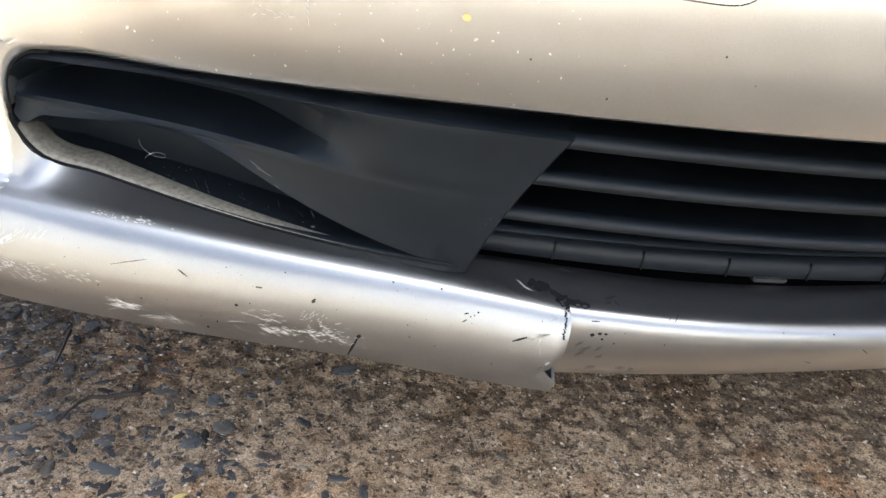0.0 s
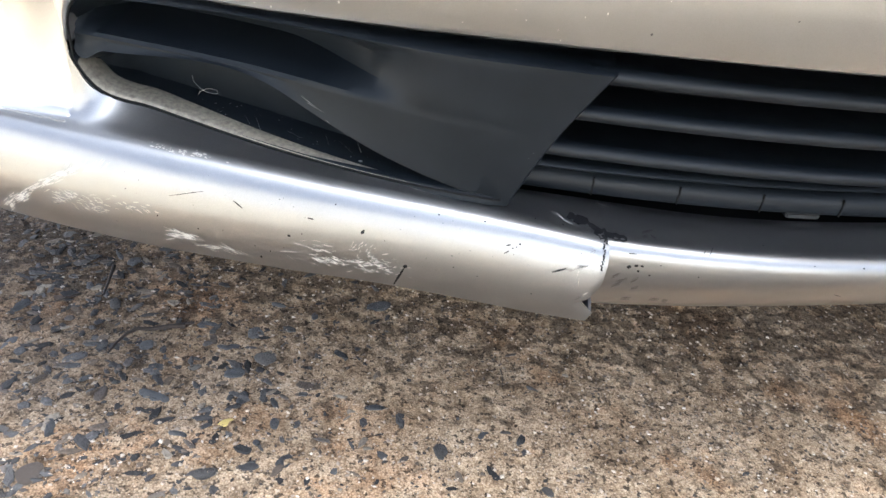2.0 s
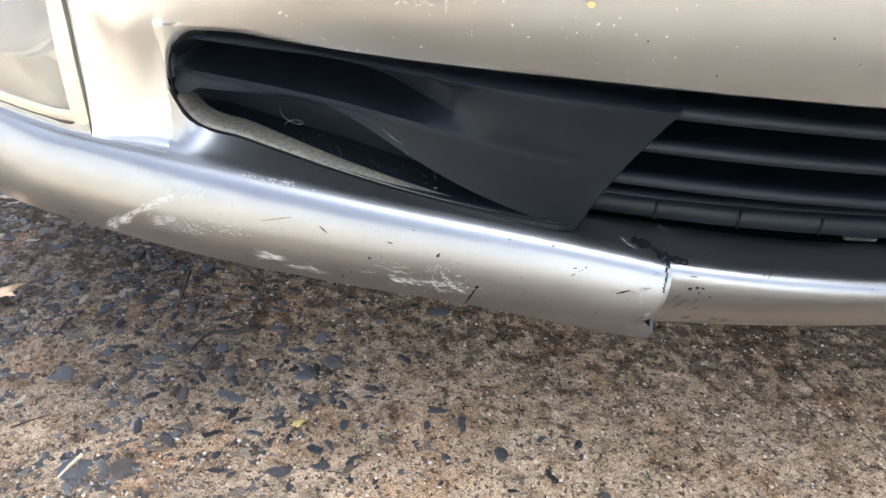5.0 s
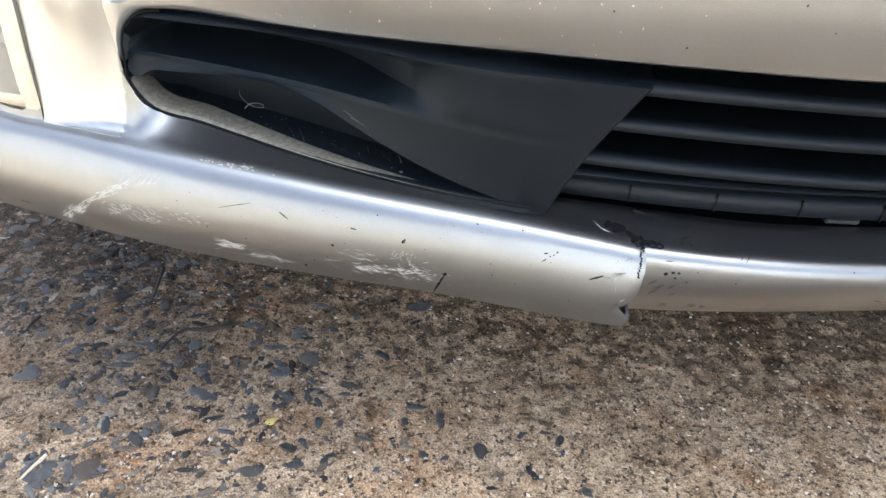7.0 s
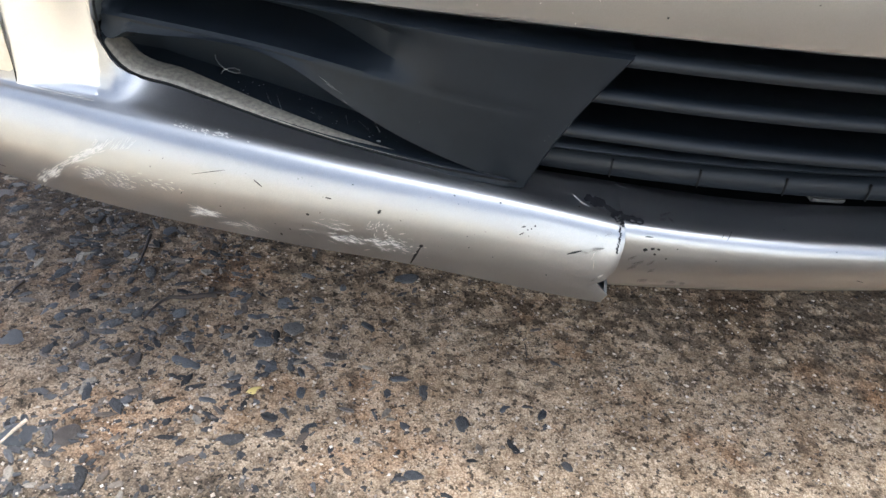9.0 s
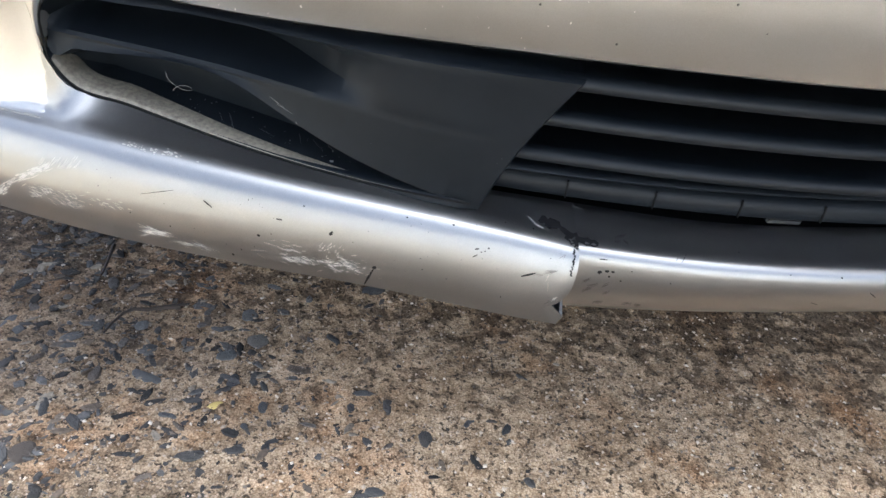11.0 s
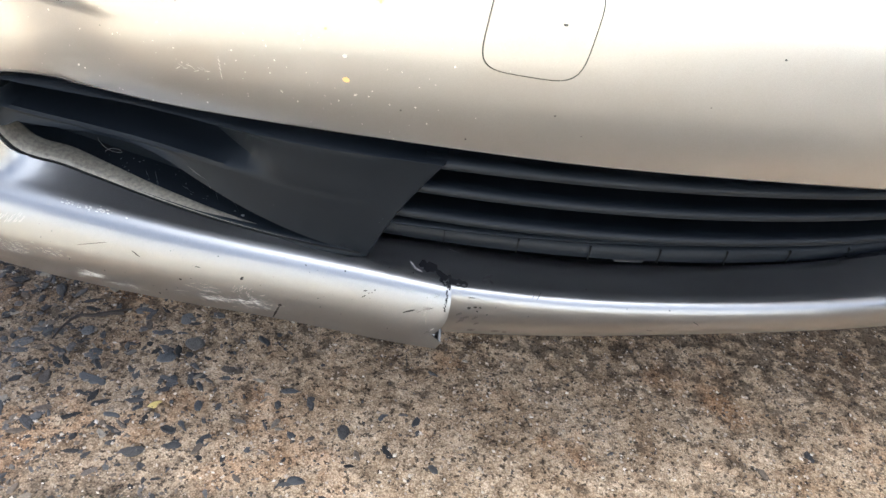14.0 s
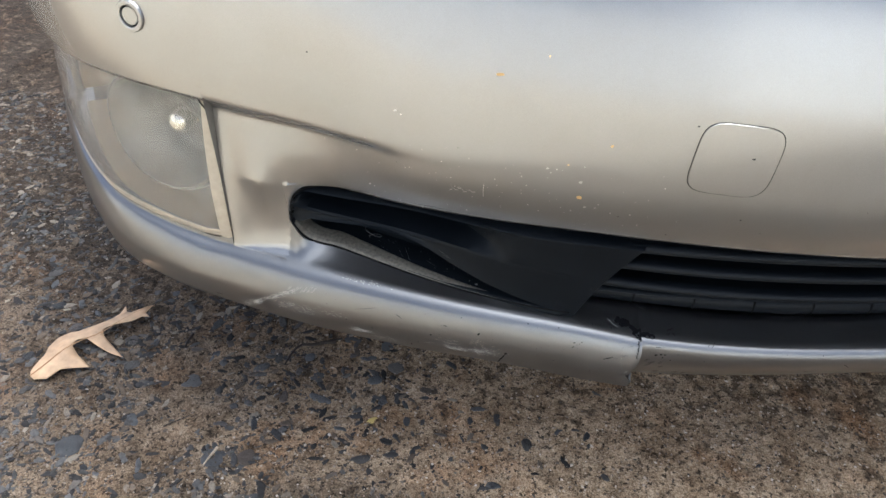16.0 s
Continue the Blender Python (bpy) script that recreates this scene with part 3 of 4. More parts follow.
def build_fog_lamp():
    lamp = part("fog_lamp", grid([[at(u, -.006 if u > -.66 else -.004, lerp(crease(u) + .006, skin_low(min(u, -.3812)) + .003, k)) if k in (0, 1) else
                                   at(u, lerp(-.004, .003, math.sin(math.pi * min(k * 1.0, 1)) ** .5) - .004 * smooth(-.41, -.382, u) * (1 - k), lerp(crease(u) + .006, skin_low(min(u, -.3812)) + .003, k)) for k in (0, .015, .05, .12, .2, .3, .4, .5, .6, .7, .8, .88, .95, .985, 1)]
                                  for u in columns(-.70, -.3816, .008)]), LENS, car, "hazy clear plastic fog lamp lens")
    thicken(lamp, .002)
    # bowl behind the lens
    rows = []
    for r, dep in ((1.12, .020), (1.05, .014), (1.0, .014), (.93, .022), (.8, .036), (.6, .050), (.4, .058), (.16, .062)):
        row = []
        for i in range(49):
            a = 2 * math.pi * i / 48
            row.append(at(-.462 + .066 * r * math.cos(a), -dep, .398 + .052 * r * math.sin(a)))
        rows.append(row)
    part("reflector", grid(rows), DULL, lamp, "dulled grey reflector bowl")
    part("housing", grid([[at(u, -.016 if k in (0, 1) else -.075, lerp(crease(u) + .003, skin_low(min(u, -.3812)) + .004, k)) for k in (0, .02, .98, 1)] for u in columns(-.70, -.376, .012)]), HOUSING, lamp, "pale grey lamp housing")
    bm = bmesh.new()
    bmesh.ops.create_uvsphere(bm, u_segments=20, v_segments=12, radius=.013)
    bmesh.ops.translate(bm, verts=bm.verts, vec=at(-.462, -.048, .398))
    part("bulb", bm, CHROME, lamp)
    # opaque rim round the lens
    def on_lens(u, k, off):
        lo, hi = crease(u) + .006, skin_low(min(u, -.3812)) + .003
        d = lerp(-.004, .003, math.sin(math.pi * min(max(k, .001), .999)) ** .5) - .004 * smooth(-.41, -.382, u) * (1 - k)
        return at(u, d + off, lerp(lo, hi, k))
    side = [[on_lens(u, k, o) for k in (.01, .05, .12, .25, .4, .55, .7, .82, .92, .985)] for u, o in ((-.3935, -.001), (-.3932, .0008), (-.388, .0014), (-.3835, .0010), (-.3816, .0004), (-.3812, -.003))]
    part("lens_rim", grid(side), RIM, lamp, "yellowed plastic rim of the lens")
    low = [[on_lens(u, k, o) for u in columns(-.70, -.392, .012)] for k, o in ((.012, -.001), (.02, .0006), (.05, .0012), (.072, .0008), (.075, -.001))]
    part("lens_rim", grid(low), RIM, lamp, "yellowed plastic rim of the lens")
    # thin dark seal along the upright and upper edge of the lens
    pts = [at(u, body_out(u, skin_low(u)) - .0022, skin_low(u) - .0003) for u in columns(-.66, -.40, .01)]
    pts += [at(-.392, .0015, .4545), at(-.3845, .0015, .447), at(-.3818, .001, .435), at(-.3812, -.001, .40), at(-.3811, -.004, .365), at(-.3810, -.0070, .340), at(-.3809, -.0085, .330)]
    tube("seal", pts, .0007, BLACK, lamp)


def tube(name, pts, r, mat, parent, label="", taper=False, seg=8):
    rows = []
    for i, p in enumerate(pts):
        a, b = pts[max(i - 1, 0)], pts[min(i + 1, len(pts) - 1)]
        t = (b - a).normalized()
        s1 = t.cross(Vector((.3, .2, 1)).normalized()).normalized()
        s2 = t.cross(s1)
        rr = r * (1 - .75 * i / len(pts)) if taper else r
        rows.append([p + rr * (math.cos(2 * math.pi * k / seg) * s1 + math.sin(2 * math.pi * k / seg) * s2) for k in range(seg + 1)])
    return part(name, grid(rows), mat, parent, label)


def skin(u, z, off=0.0):
    return at(u, body_out(u, z) + off, z)


def rounded(k, a, b, n=5.0):
    """A point of a rounded rectangle with half sides a and b."""
    c, s_ = math.cos(k), math.sin(k)
    r = (abs(c) ** n + abs(s_) ** n) ** (-1 / n)
    return a * r * c, b * r * s_


def build_tow_cover():
    cu, cz, a, b = .0155, .4935, .0280, .0278
    def ring(f, off):
        out = []
        for i in range(73):
            x, y = rounded(2 * math.pi * i / 72, a * f, b * f, 4.5)
            x += y * (.075 if x > 0 else .06)
            out.append(skin(cu + x, cz + y, off))
        return out
    cover = part("tow_eye_cover", grid([ring(.988, -.0010), ring(.985, .0004), ring(.975, .0008), ring(.9, .0008), ring(.8, .0008), ring(.65, .0008), ring(.5, .0008), ring(.3, .0008), ring(.02, .0008)]), PAINT, car, "square silver tow-eye cover with rounded corners")
    part("groove", grid([ring(1.000, .0002), ring(.997, .0005), ring(.989, .0005), ring(.986, .0002)]), BLACK, cover)


def build_sensor():
    cu, cz = -.434, .5245
    prof = [(.0128, -.001), (.0126, .0012), (.0118, .0022), (.0098, .0025), (.0086, .0018), (.0083, .0)]
    rows = [[skin(cu + r * math.cos(2 * math.pi * i / 40), cz + r * math.sin(2 * math.pi * i / 40), o) for i in range(41)] for r, o in prof]
    sensor = part("parking_sensor", grid(rows), PAINT, car, "round parking sensor with a raised silver ring")
    rows = [[skin(cu + r * math.cos(2 * math.pi * i / 40), cz + r * math.sin(2 * math.pi * i / 40), o) for i in range(41)] for r, o in ((.0082, .0001), (.0072, .0001))]
    part("gap_ring", grid(rows), BLACK, sensor)
    rows = [[skin(cu + r * math.cos(2 * math.pi * i / 40), cz + r * math.sin(2 * math.pi * i / 40), o) for i in range(41)] for r, o in ((.0073, .0), (.0068, .0009), (.0001, .0011))]
    part("membrane", grid(rows), PAINT, sensor)


build_fog_lamp()
build_gasket()
build_tow_cover()
build_sensor()

# ---------------------------------------------------------------- closing wall behind the car, and the bonnet over the front
rows = [[at(u, -.25 + body_out(u, .66), .715), at(u, -.5, .76), at(u, -.9, .80)] for u in columns(-1.0, .9, .05)]
part("bonnet", grid(rows), PAINT, car)
def wall(name, x0, x1, h, y=1.75, mat=None):
    bm = bmesh.new()
    bmesh.ops.create_cube(bm, size=1, matrix=Matrix.Translation(((x0 + x1) / 2, y, h / 2)) @ Matrix.Diagonal((x1 - x0, .2, h, 1)))
    return tagged(part(name, bm, mat or WALL, None, smooth_faces=False), "plain plastered wall closing the driveway", "wall", kind="structure")


# unseen roof, added: its edge shades the nose and the ground before it
back = wall("wall_north", -5, 5, 4.2, 4.4)
back.matrix_world = pose(0, 0, 0, 0, 0, -46)
bm = bmesh.new()
bmesh.ops.create_cube(bm, size=1, matrix=Matrix.Translation((0, 2.775, 4.28)) @ Matrix.Diagonal((10, 3.55, .15, 1)))
roof = tagged(part("ceiling", bm, WALL, None, smooth_faces=False), "plain pale unseen roof added to shade the car", "roof", kind="structure")
roof.matrix_world = pose(0, 0, 0, 0, 0, -46)
# added walls, unseen: pale or dark to set what the paint reflects
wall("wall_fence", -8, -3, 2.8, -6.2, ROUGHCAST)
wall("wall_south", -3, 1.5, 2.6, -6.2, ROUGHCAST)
wall("wall_garage", 1.5, 7, 3.4, -6.2)
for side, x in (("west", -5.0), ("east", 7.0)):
    ob = wall("wall_" + side, -3, 3, 3.2, 0, ROUGHCAST if x < 0 else DARK_PLASTER)
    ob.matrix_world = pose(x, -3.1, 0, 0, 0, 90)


# front wings behind the bumper's ends
for line in ([(-.80, .80), (-.83, 1.1), (-.85, 1.64)], [(.875, .27), (1.00, .46), (1.07, .75), (1.10, 1.1), (1.11, 1.64)]):
    part("wing", grid([[Vector((x, y, z)) for z in (.17, .19, .30, .50, .66, .72)] for x, y in line]), PAINT, car)


def build_wheel(x, y):
    wheel = new("wheel")
    wheel.parent = car
    prof = [(.19, -.08), (.23, -.09), (.30, -.10), (.317, -.085), (.32, -.04), (.32, .04), (.317, .085), (.30, .10), (.23, .09), (.19, .08)]
    m = pose(x, y, .3185, 0, 0, 15)
    ring = lambda pr: [[m @ Vector((o, r * math.cos(2 * math.pi * i / 48), r * math.sin(2 * math.pi * i / 48))) for i in range(49)] for r, o in pr]
    part("tyre", grid(ring(prof)), RUBBER, wheel)
    part("rim", grid(ring([(.195, -.08), (.18, -.06), (.17, -.03), (.05, -.04), (.002, -.045)])), CHROME, wheel)


build_wheel(-.60, 1.02)
build_wheel(.78, 1.33)

# ---------------------------------------------------------------- marks on the skin, laid on it along an oblique way
from mathutils.bvhtree import BVHTree
from mathutils.geometry import tessellate_polygon


def surface(*names):
    verts, faces = [], []
    for o in bpy.data.objects:
        if o.type == "MESH" and o.name.split(".")[0] in names:
            n = len(verts)
            verts += [v.co.copy() for v in o.data.vertices]
            faces += [[n + i for i in p.vertices] for p in o.data.polygons]
    return BVHTree.FromPolygons(verts, faces)


WAY = Vector((0, 1, -.75)).normalized()


def onto(tree, x, h, off=.0003):
    """The place on the surface whose height plus 0.75 times its depth is h."""
    p, n, _, _ = tree.ray_cast(Vector((x, -.5, h + .375)), WAY)
    if p is None:
        return None
    if n.dot(WAY) > 0:
        n = -n
    return p + n * off


def patch(bm, tree, pts, off=.0003):
    vs = [onto(tree, x, h, off) for x, h in pts]
    if None in vs or max((a - vs[0]).length for a in vs) > .05:
        return
    vs = [bm.verts.new(v) for v in vs]
    bm.faces.new(vs)


def stroke(bm, tree, a, b, w, rough=.25, off=.0003, n=None):
    """A narrow mark from a to b with a ragged outline."""
    a, b = Vector(a), Vector(b)
    n = n or max(2, int((b - a).length / .003))
    side = Vector((-(b - a).y, (b - a).x)).normalized()
    prev = None
    for i in range(n + 1):
        t = i / n
        c = a.lerp(b, t)
        ww = w * .5 * (.35 + .65 * math.sin(math.pi * min(max(t, .08), .92))) * (1 + rough * random.uniform(-1, 1))
        p, q = onto(tree, *(c + side * ww), off), onto(tree, *(c - side * ww), off)
        cur = None if p is None or q is None else (bm.verts.new(p), bm.verts.new(q))
        if prev and cur and (prev[0].co - cur[0].co).length < .03:
            bm.faces.new((prev[0], cur[0], cur[1], prev[1]))
        prev = cur


def blot(bm, tree, x, h, r, stretch=1.0, ang=0.0, off=.0003):
    n = random.choice((6, 7, 8))
    pts = []
    for i in range(n):
        a = 2 * math.pi * i / n
        rr = r * random.uniform(.6, 1.15)
        px, py = rr * stretch * math.cos(a), rr * math.sin(a)
        pts.append((x + px * math.cos(ang) - py * math.sin(ang), h + px * math.sin(ang) + py * math.cos(ang)))
    patch(bm, tree, pts, off)


def marks(name, mat, parent, fill, label=""):
    bm = bmesh.new()
    fill(bm)
    if bm.faces:
        ob = part(name, bm, mat, parent, label)
        if name not in ("gash", "dropping"):
            ob["kind"] = "stuff"
        return ob
    bm.free()


random.seed(7)
LIPS = surface("lip_piece")
SKIN = surface("bumper_skin", "tow_eye_cover")
LEFT = next(o for o in car.children if o.name == "lip_piece")
RIGHT = next(o for o in car.children if o.name == "lip_piece.001")
BUMPER = next(o for o in car.children if o.name == "bumper_skin")


def cluster(x, h, rx, rh, n, length, w, ang=0.0, spread=.25):
    def fill(bm):
        for _ in range(round(2.6 * n)):
            a = ang + random.gauss(0, spread)
            l = length * random.uniform(.3, 1.0) * .42
            cx, ch = x + random.gauss(0, rx * .55), h + random.gauss(0, rh * .55)
            v = (l * math.cos(a), l * math.sin(a))
            stroke(bm, LIPS, (cx - v[0], ch - v[1]), (cx + v[0], ch + v[1]), w * random.uniform(.25, .6), .7)
    return fill


def build_marks():
    # pale scuffs on the broken piece
    for x, h, rx, rh, n, l, w, a in ((-.172, .252, .013, .006, 9, .012, .0009, -.12), (-.163, .246, .012, .004, 10, .007, .0010, -.2), (-.137, .2485, .016, .0055, 38, .0055, .0010, -.1),
                                     (-.143, .258, .006, .006, 9, .003, .0010, 1.0), (-.326, .266, .006, .004, 8, .008, .0012, -.25), (-.319, .268, .004, .003, 5, .006, .0016, -.5),
                                     (-.306, .262, .010, .006, 20, .0055, .0009, -.2), (-.276, .265, .014, .004, 7, .006, .0009, -.35), (-.252, .250, .012, .003, 7, .016, .0014, -.08),
                                     (-.229, .244, .014, .002, 6, .014, .0008, -.12)):
        marks("scuff", SCUFF, LEFT, cluster(x, h, rx, rh, n, l, w, a), "pale scuff through the paint")
    def flakes(bm):
        for _ in range(46):
            t = random.gauss(.5, .28)
            blot(bm, LIPS, lerp(-.274, -.238, t), lerp(.3098, .3062, t) + random.gauss(0, .0011), random.uniform(.0002, .0008), random.uniform(1, 2), random.uniform(-.5, .3))
    marks("scuff", SCUFF, LEFT, flakes, "paint flaked off along the shoulder")
    def streak(bm):
        p, q = Vector((-.372, .2540)), Vector((-.313, .2860))
        for i in range(120):
            o = random.gauss(0, .0017)
            a = random.uniform(0, .95)
            b = min(1, a + random.uniform(.03, .10))
            d = Vector((-.46, .89)) * o
            stroke(bm, LIPS, p.lerp(q, a) + d, p.lerp(q, b) + d, .00055, .7)
    marks("scuff", SCUFF, LEFT, streak, "long slanting pale scrape")
    def hatch(bm):
        for i in range(30):
            x = -.322 + .0009 * i + random.uniform(-.0006, .0006)
            h = .2835 + .00016 * i + random.uniform(-.002, .002)
            stroke(bm, LIPS, (x, h), (x + .003, h + random.uniform(.003, .006)), .0004, .7)
    marks("scuff", SCUFF, LEFT, hatch)
    # black dashes and dots
    for a, b, w in (((-.2184, .2778), (-.2130, .2737), .0009), ((-.175, .2731), (-.1715, .2729), .0012), ((-.2566, .2753), (-.2362, .2815), .0005), ((-.060, .2690), (-.0575, .2712), .001),
                    ((-.4020, .2640), (-.394, .2625), .0006), ((-.0595, .2747), (-.057, .2757), .0009), ((-.030, .2610), (-.022, .2650), .0013), ((-.1160, .2508), (-.1222, .2365), .0013)):
        marks("scratch", TAR, LEFT, lambda bm: stroke(bm, LIPS, a, b, w))
    for x, h, r in ((-.1854, .2597, .0008), (-.1009, .2891, .0006), (-.0739, .2895, .0007), (-.0516, .2772, .0006), (-.1431, .2687, .0010), (-.1425, .270, .0007), (-.2032, .2429, .0007), (-.160, .2850, .0005),
                    (-.0535, .2745, .0005), (-.09, .262, .0004), (-.1163, .2502, .0012), (-.0555, .2735, .0005), (-.24, .256, .0005), (-.192, .283, .0004)):
        marks("chip", TAR, LEFT, lambda bm: blot(bm, LIPS, x, h, r * 1.3))
    def crumbs(bm):
        for _ in range(70):
            blot(bm, LIPS, random.uniform(-.34, .0) , random.uniform(.243, .300), random.choice((.00015, .0002, .0003, .0004)), random.uniform(1, 1.8), random.uniform(0, 3))
    marks("speck", TAR, LEFT, crumbs, "tiny dark specks of dirt")
    def gash(bm):
        blot(bm, LIPS, -.0158, .3036, .0048, 1.35, -.35, .0005)
        stroke(bm, LIPS, (-.0235, .3065), (-.0120, .3015), .0075, .45, .0004, 6)
        stroke(bm, LIPS, (-.0125, .3030), (-.0030, .2950), .0062, .45, .0005, 6)
        stroke(bm, LIPS, (-.0075, .2965), (.0010, .2935), .0085, .4, .0004, 5)
        stroke(bm, LIPS, (-.0010, .2950), (.0125, .2932), .0060, .45, .0004, 6)
        stroke(bm, LIPS, (-.003, .2935), (.0004, .2890), .0032, .4, .0004, 4)
    marks("gash", TAR, LEFT, gash, "black gash where the lip has cracked")
    def edge(bm):
        for i in range(16):
            k = i / 15
            stroke(bm, LIPS, (-.0012 + random.uniform(-.001, .0008), .2895 - .021 * k), (-.0010 + random.uniform(-.001, .001), .2880 - .021 * k), .0011, .6)
    marks("chip", TAR, LEFT, edge)
    for x, h, r, st, an in ((-.012, .268, .0030, 2.2, .5), (-.020, .2635, .0022, 2.5, .4), (-.008, .2800, .0022, 1.5, .8), (-.011, .2450, .0018, 2.2, 1.3)):
        marks("smudge", SMUDGE, LEFT, lambda bm: [stroke(bm, LIPS, (x - r * st * .5 + random.uniform(-r, r), h + random.uniform(-r, r)), (x + r * st * .5, h + r * math.sin(an)), r * .07, .7) for _ in range(6)])
    marks("chip", SCUFF, LEFT, lambda bm: [stroke(bm, LIPS, (-.0085, .2480), (-.0060, .2505), .0012), stroke(bm, LIPS, (-.0125, .2530), (-.0135, .2600), .0002), stroke(bm, LIPS, (-.0150, .2600), (-.0140, .2660), .0002), stroke(bm, LIPS, (-.027, .301), (-.021, .2985), .0012), stroke(bm, LIPS, (-.031, .3065), (-.026, .301), .0008)], "whitened plastic at the break")
    # marks on the pushed-in piece
    for x, h, r in ((.0162, .2736, .0013), (.0203, .2752, .0012), (.0240, .2756, .0009), (.0225, .2718, .0008), (.0300, .2700, .0006), (.1308, .2950, .0006), (.1633, .2995, .0008), (.060, .2740, .0005), (.0350, .2780, .0004), (.1, .3060, .0004)):
        marks("chip", TAR, RIGHT, lambda bm: blot(bm, LIPS, x, h, r, 1.3))
    for a, b, w in (((.0142, .2829), (.0190, .2834), .0011), ((.185, .2925), (.1905, .2900), .0007), ((.0633, .290), (.066, .297), .0006), ((.0600, .291), (.061, .294), .0006), ((.152, .2780), (.158, .2776), .0005)):
        marks("scratch", TAR, RIGHT, lambda bm: stroke(bm, LIPS, a, b, w))
    for x, h, l, an in ((.0143, .2637, .007, .5), (.012, .2600, .006, .6), (.022, .2655, .005, .7), (.024, .2600, .004, .4), (.0265, .3030, .008, .45), (.0295, .2990, .004, -.8), (.0245, .2985, .004, .3), (.010, .2665, .005, .6), (.022, .2520, .006, .2), (.040, .2545, .006, .1), (.047, .2545, .004, .0)):
        marks("smudge", SMUDGE, RIGHT, lambda bm: [stroke(bm, LIPS, (x - l * .5 * math.cos(an), h - l * .5 * math.sin(an) + o), (x + l * .5 * math.cos(an), h + l * .5 * math.sin(an) + o), .0003, .7) for o in (-.0010, -.0005, 0, .0004, .0009)])
    marks("chip", SCUFF, RIGHT, lambda bm: [stroke(bm, LIPS, (-.004, .3225), (.004, .3205), .0006)], "flaked paint beside the crack")
    # stone chips and dirt on the bumper skin
    def specks(bm):
        for _ in range(110):
            x = random.choice((random.uniform(-.31, -.02), random.gauss(-.18, .07), random.gauss(-.1, .05)))
            blot(bm, SKIN, x, random.uniform(.395, .455), random.choice((.0002, .0002, .0003, .0003, .0005)), random.uniform(1, 1.7), random.uniform(0, 3))
        for x, h, r in ((-.0833, .4396, .0026), (-.0763, .4194, .0014), (-.1085, .4478, .0018), (-.1020, .4478, .0013), (-.2469, .4150, .0014), (-.243, .4135, .0010), (-.2233, .4800, .0022), (-.219, .4770, .0014)):
            blot(bm, SKIN, x, h, r * .5, 1.5, random.uniform(-.4, .4))
        for i in range(5):
            stroke(bm, SKIN, (-.1535 + random.uniform(-.0006, .0006), .4270 - .0022 * i), (-.1530, .4250 - .0022 * i), .0008, .5)
        for i in range(9):
            x = -.180 + .0022 * i
            stroke(bm, SKIN, (x, .4215 - random.uniform(0, .004)), (x + .003, .4205 - random.uniform(0, .002)), .0004, .6)
    marks("speck", SCUFF, BUMPER, specks, "pale stone chips")
    for x, h, r, st in ((-.0671, .4726, .0014, 1.0), (-.1512, .5176, .0018, 1.7), (-.1195, .5360, .0011, .5), (-.0816, .4269, .0016, 1.3), (.1514, .5212, .0014, 1.5), (-.0945, .4530, .0008, 1)):
        marks("dropping", RUST, BUMPER, lambda bm: blot(bm, SKIN, x, h, r, st))
    for x, h, r in ((-.0128, .4971, .0008), (.1500, .4829, .0008), (.0365, .4267, .0006), (-.2902, .5186, .0008), (.0293, .4772, .0010), (-.222, .437, .0004), (-.175, .455, .0005), (-.01, .405, .0006), (.12, .448, .0004), (.055, .418, .0004), (-.05, .4150, .0006)):
        marks("chip", TAR, BUMPER, lambda bm: blot(bm, SKIN, x, h, r, 1.3))


build_marks()


# ---------------------------------------------------------------- dirt in the bezel
def build_bezel_dirt():
    tree = surface("bezel")
    bez = next(o for o in car.children if o.name == "bezel")
    def dust(bm):
        for _ in range(46):
            t = random.random()
            blot(bm, tree, lerp(-.25, -.13, t) + random.gauss(0, .012), lerp(.352, .322, t) + random.gauss(0, .006), random.choice((.0001, .0002, .0002, .0004)), 1.4, random.uniform(0, 3))
        for _ in range(14):
            blot(bm, tree, -.045 + random.gauss(0, .006), .338 + random.gauss(0, .006), .0002, 1.3)
        blot(bm, tree, -.1515, .3225, .0011, 1.4, .2)
    marks("dust_speck", WEB, bez, dust)
    def webs(bm):
        for a, b in (((-.222, .3500), (-.211, .3300)), ((-.228, .3490), (-.222, .3400)), ((-.200, .3400), (-.190, .3350)), ((-.187, .3560), (-.178, .3500)), ((-.172, .3430), (-.158, .3290)), ((-.178, .3450), (-.173, .3330)), ((-.183, .352), (-.173, .347))):
            stroke(bm, tree, a, b, .00014, .6)
    marks("cobweb", WEB, bez, webs, "thin pale strands of cobweb")


build_bezel_dirt()
thread = [(-.2590, .3372), (-.2588, .3340), (-.2570, .3312), (-.2545, .3290), (-.2510, .3272), (-.2470, .3266), (-.2440, .3275), (-.2445, .3292), (-.2475, .3300), (-.2515, .3292), (-.2550, .3270), (-.2560, .3250)]
ob = tube("thread", [Vector((x, .0435 - .12 * (z - .33), z)) for x, z in thread], .00013, WEB, None)
tagged(ob, "curled pale thread caught on the black bezel", "thread")
# small metal tab under the grille bar
bm = bmesh.new()
bmesh.ops.create_cube(bm, size=1, matrix=Matrix.Translation((.1335, .068, .2935)) @ Matrix.Rotation(.18, 4, "Z") @ Matrix.Diagonal((.024, .014, .004, 1)))
bmesh.ops.bevel(bm, geom=bm.edges[:], offset=.001, segments=2, affect="EDGES")
part("clip", bm, UNDER, car, "grey plastic clip under the grille")


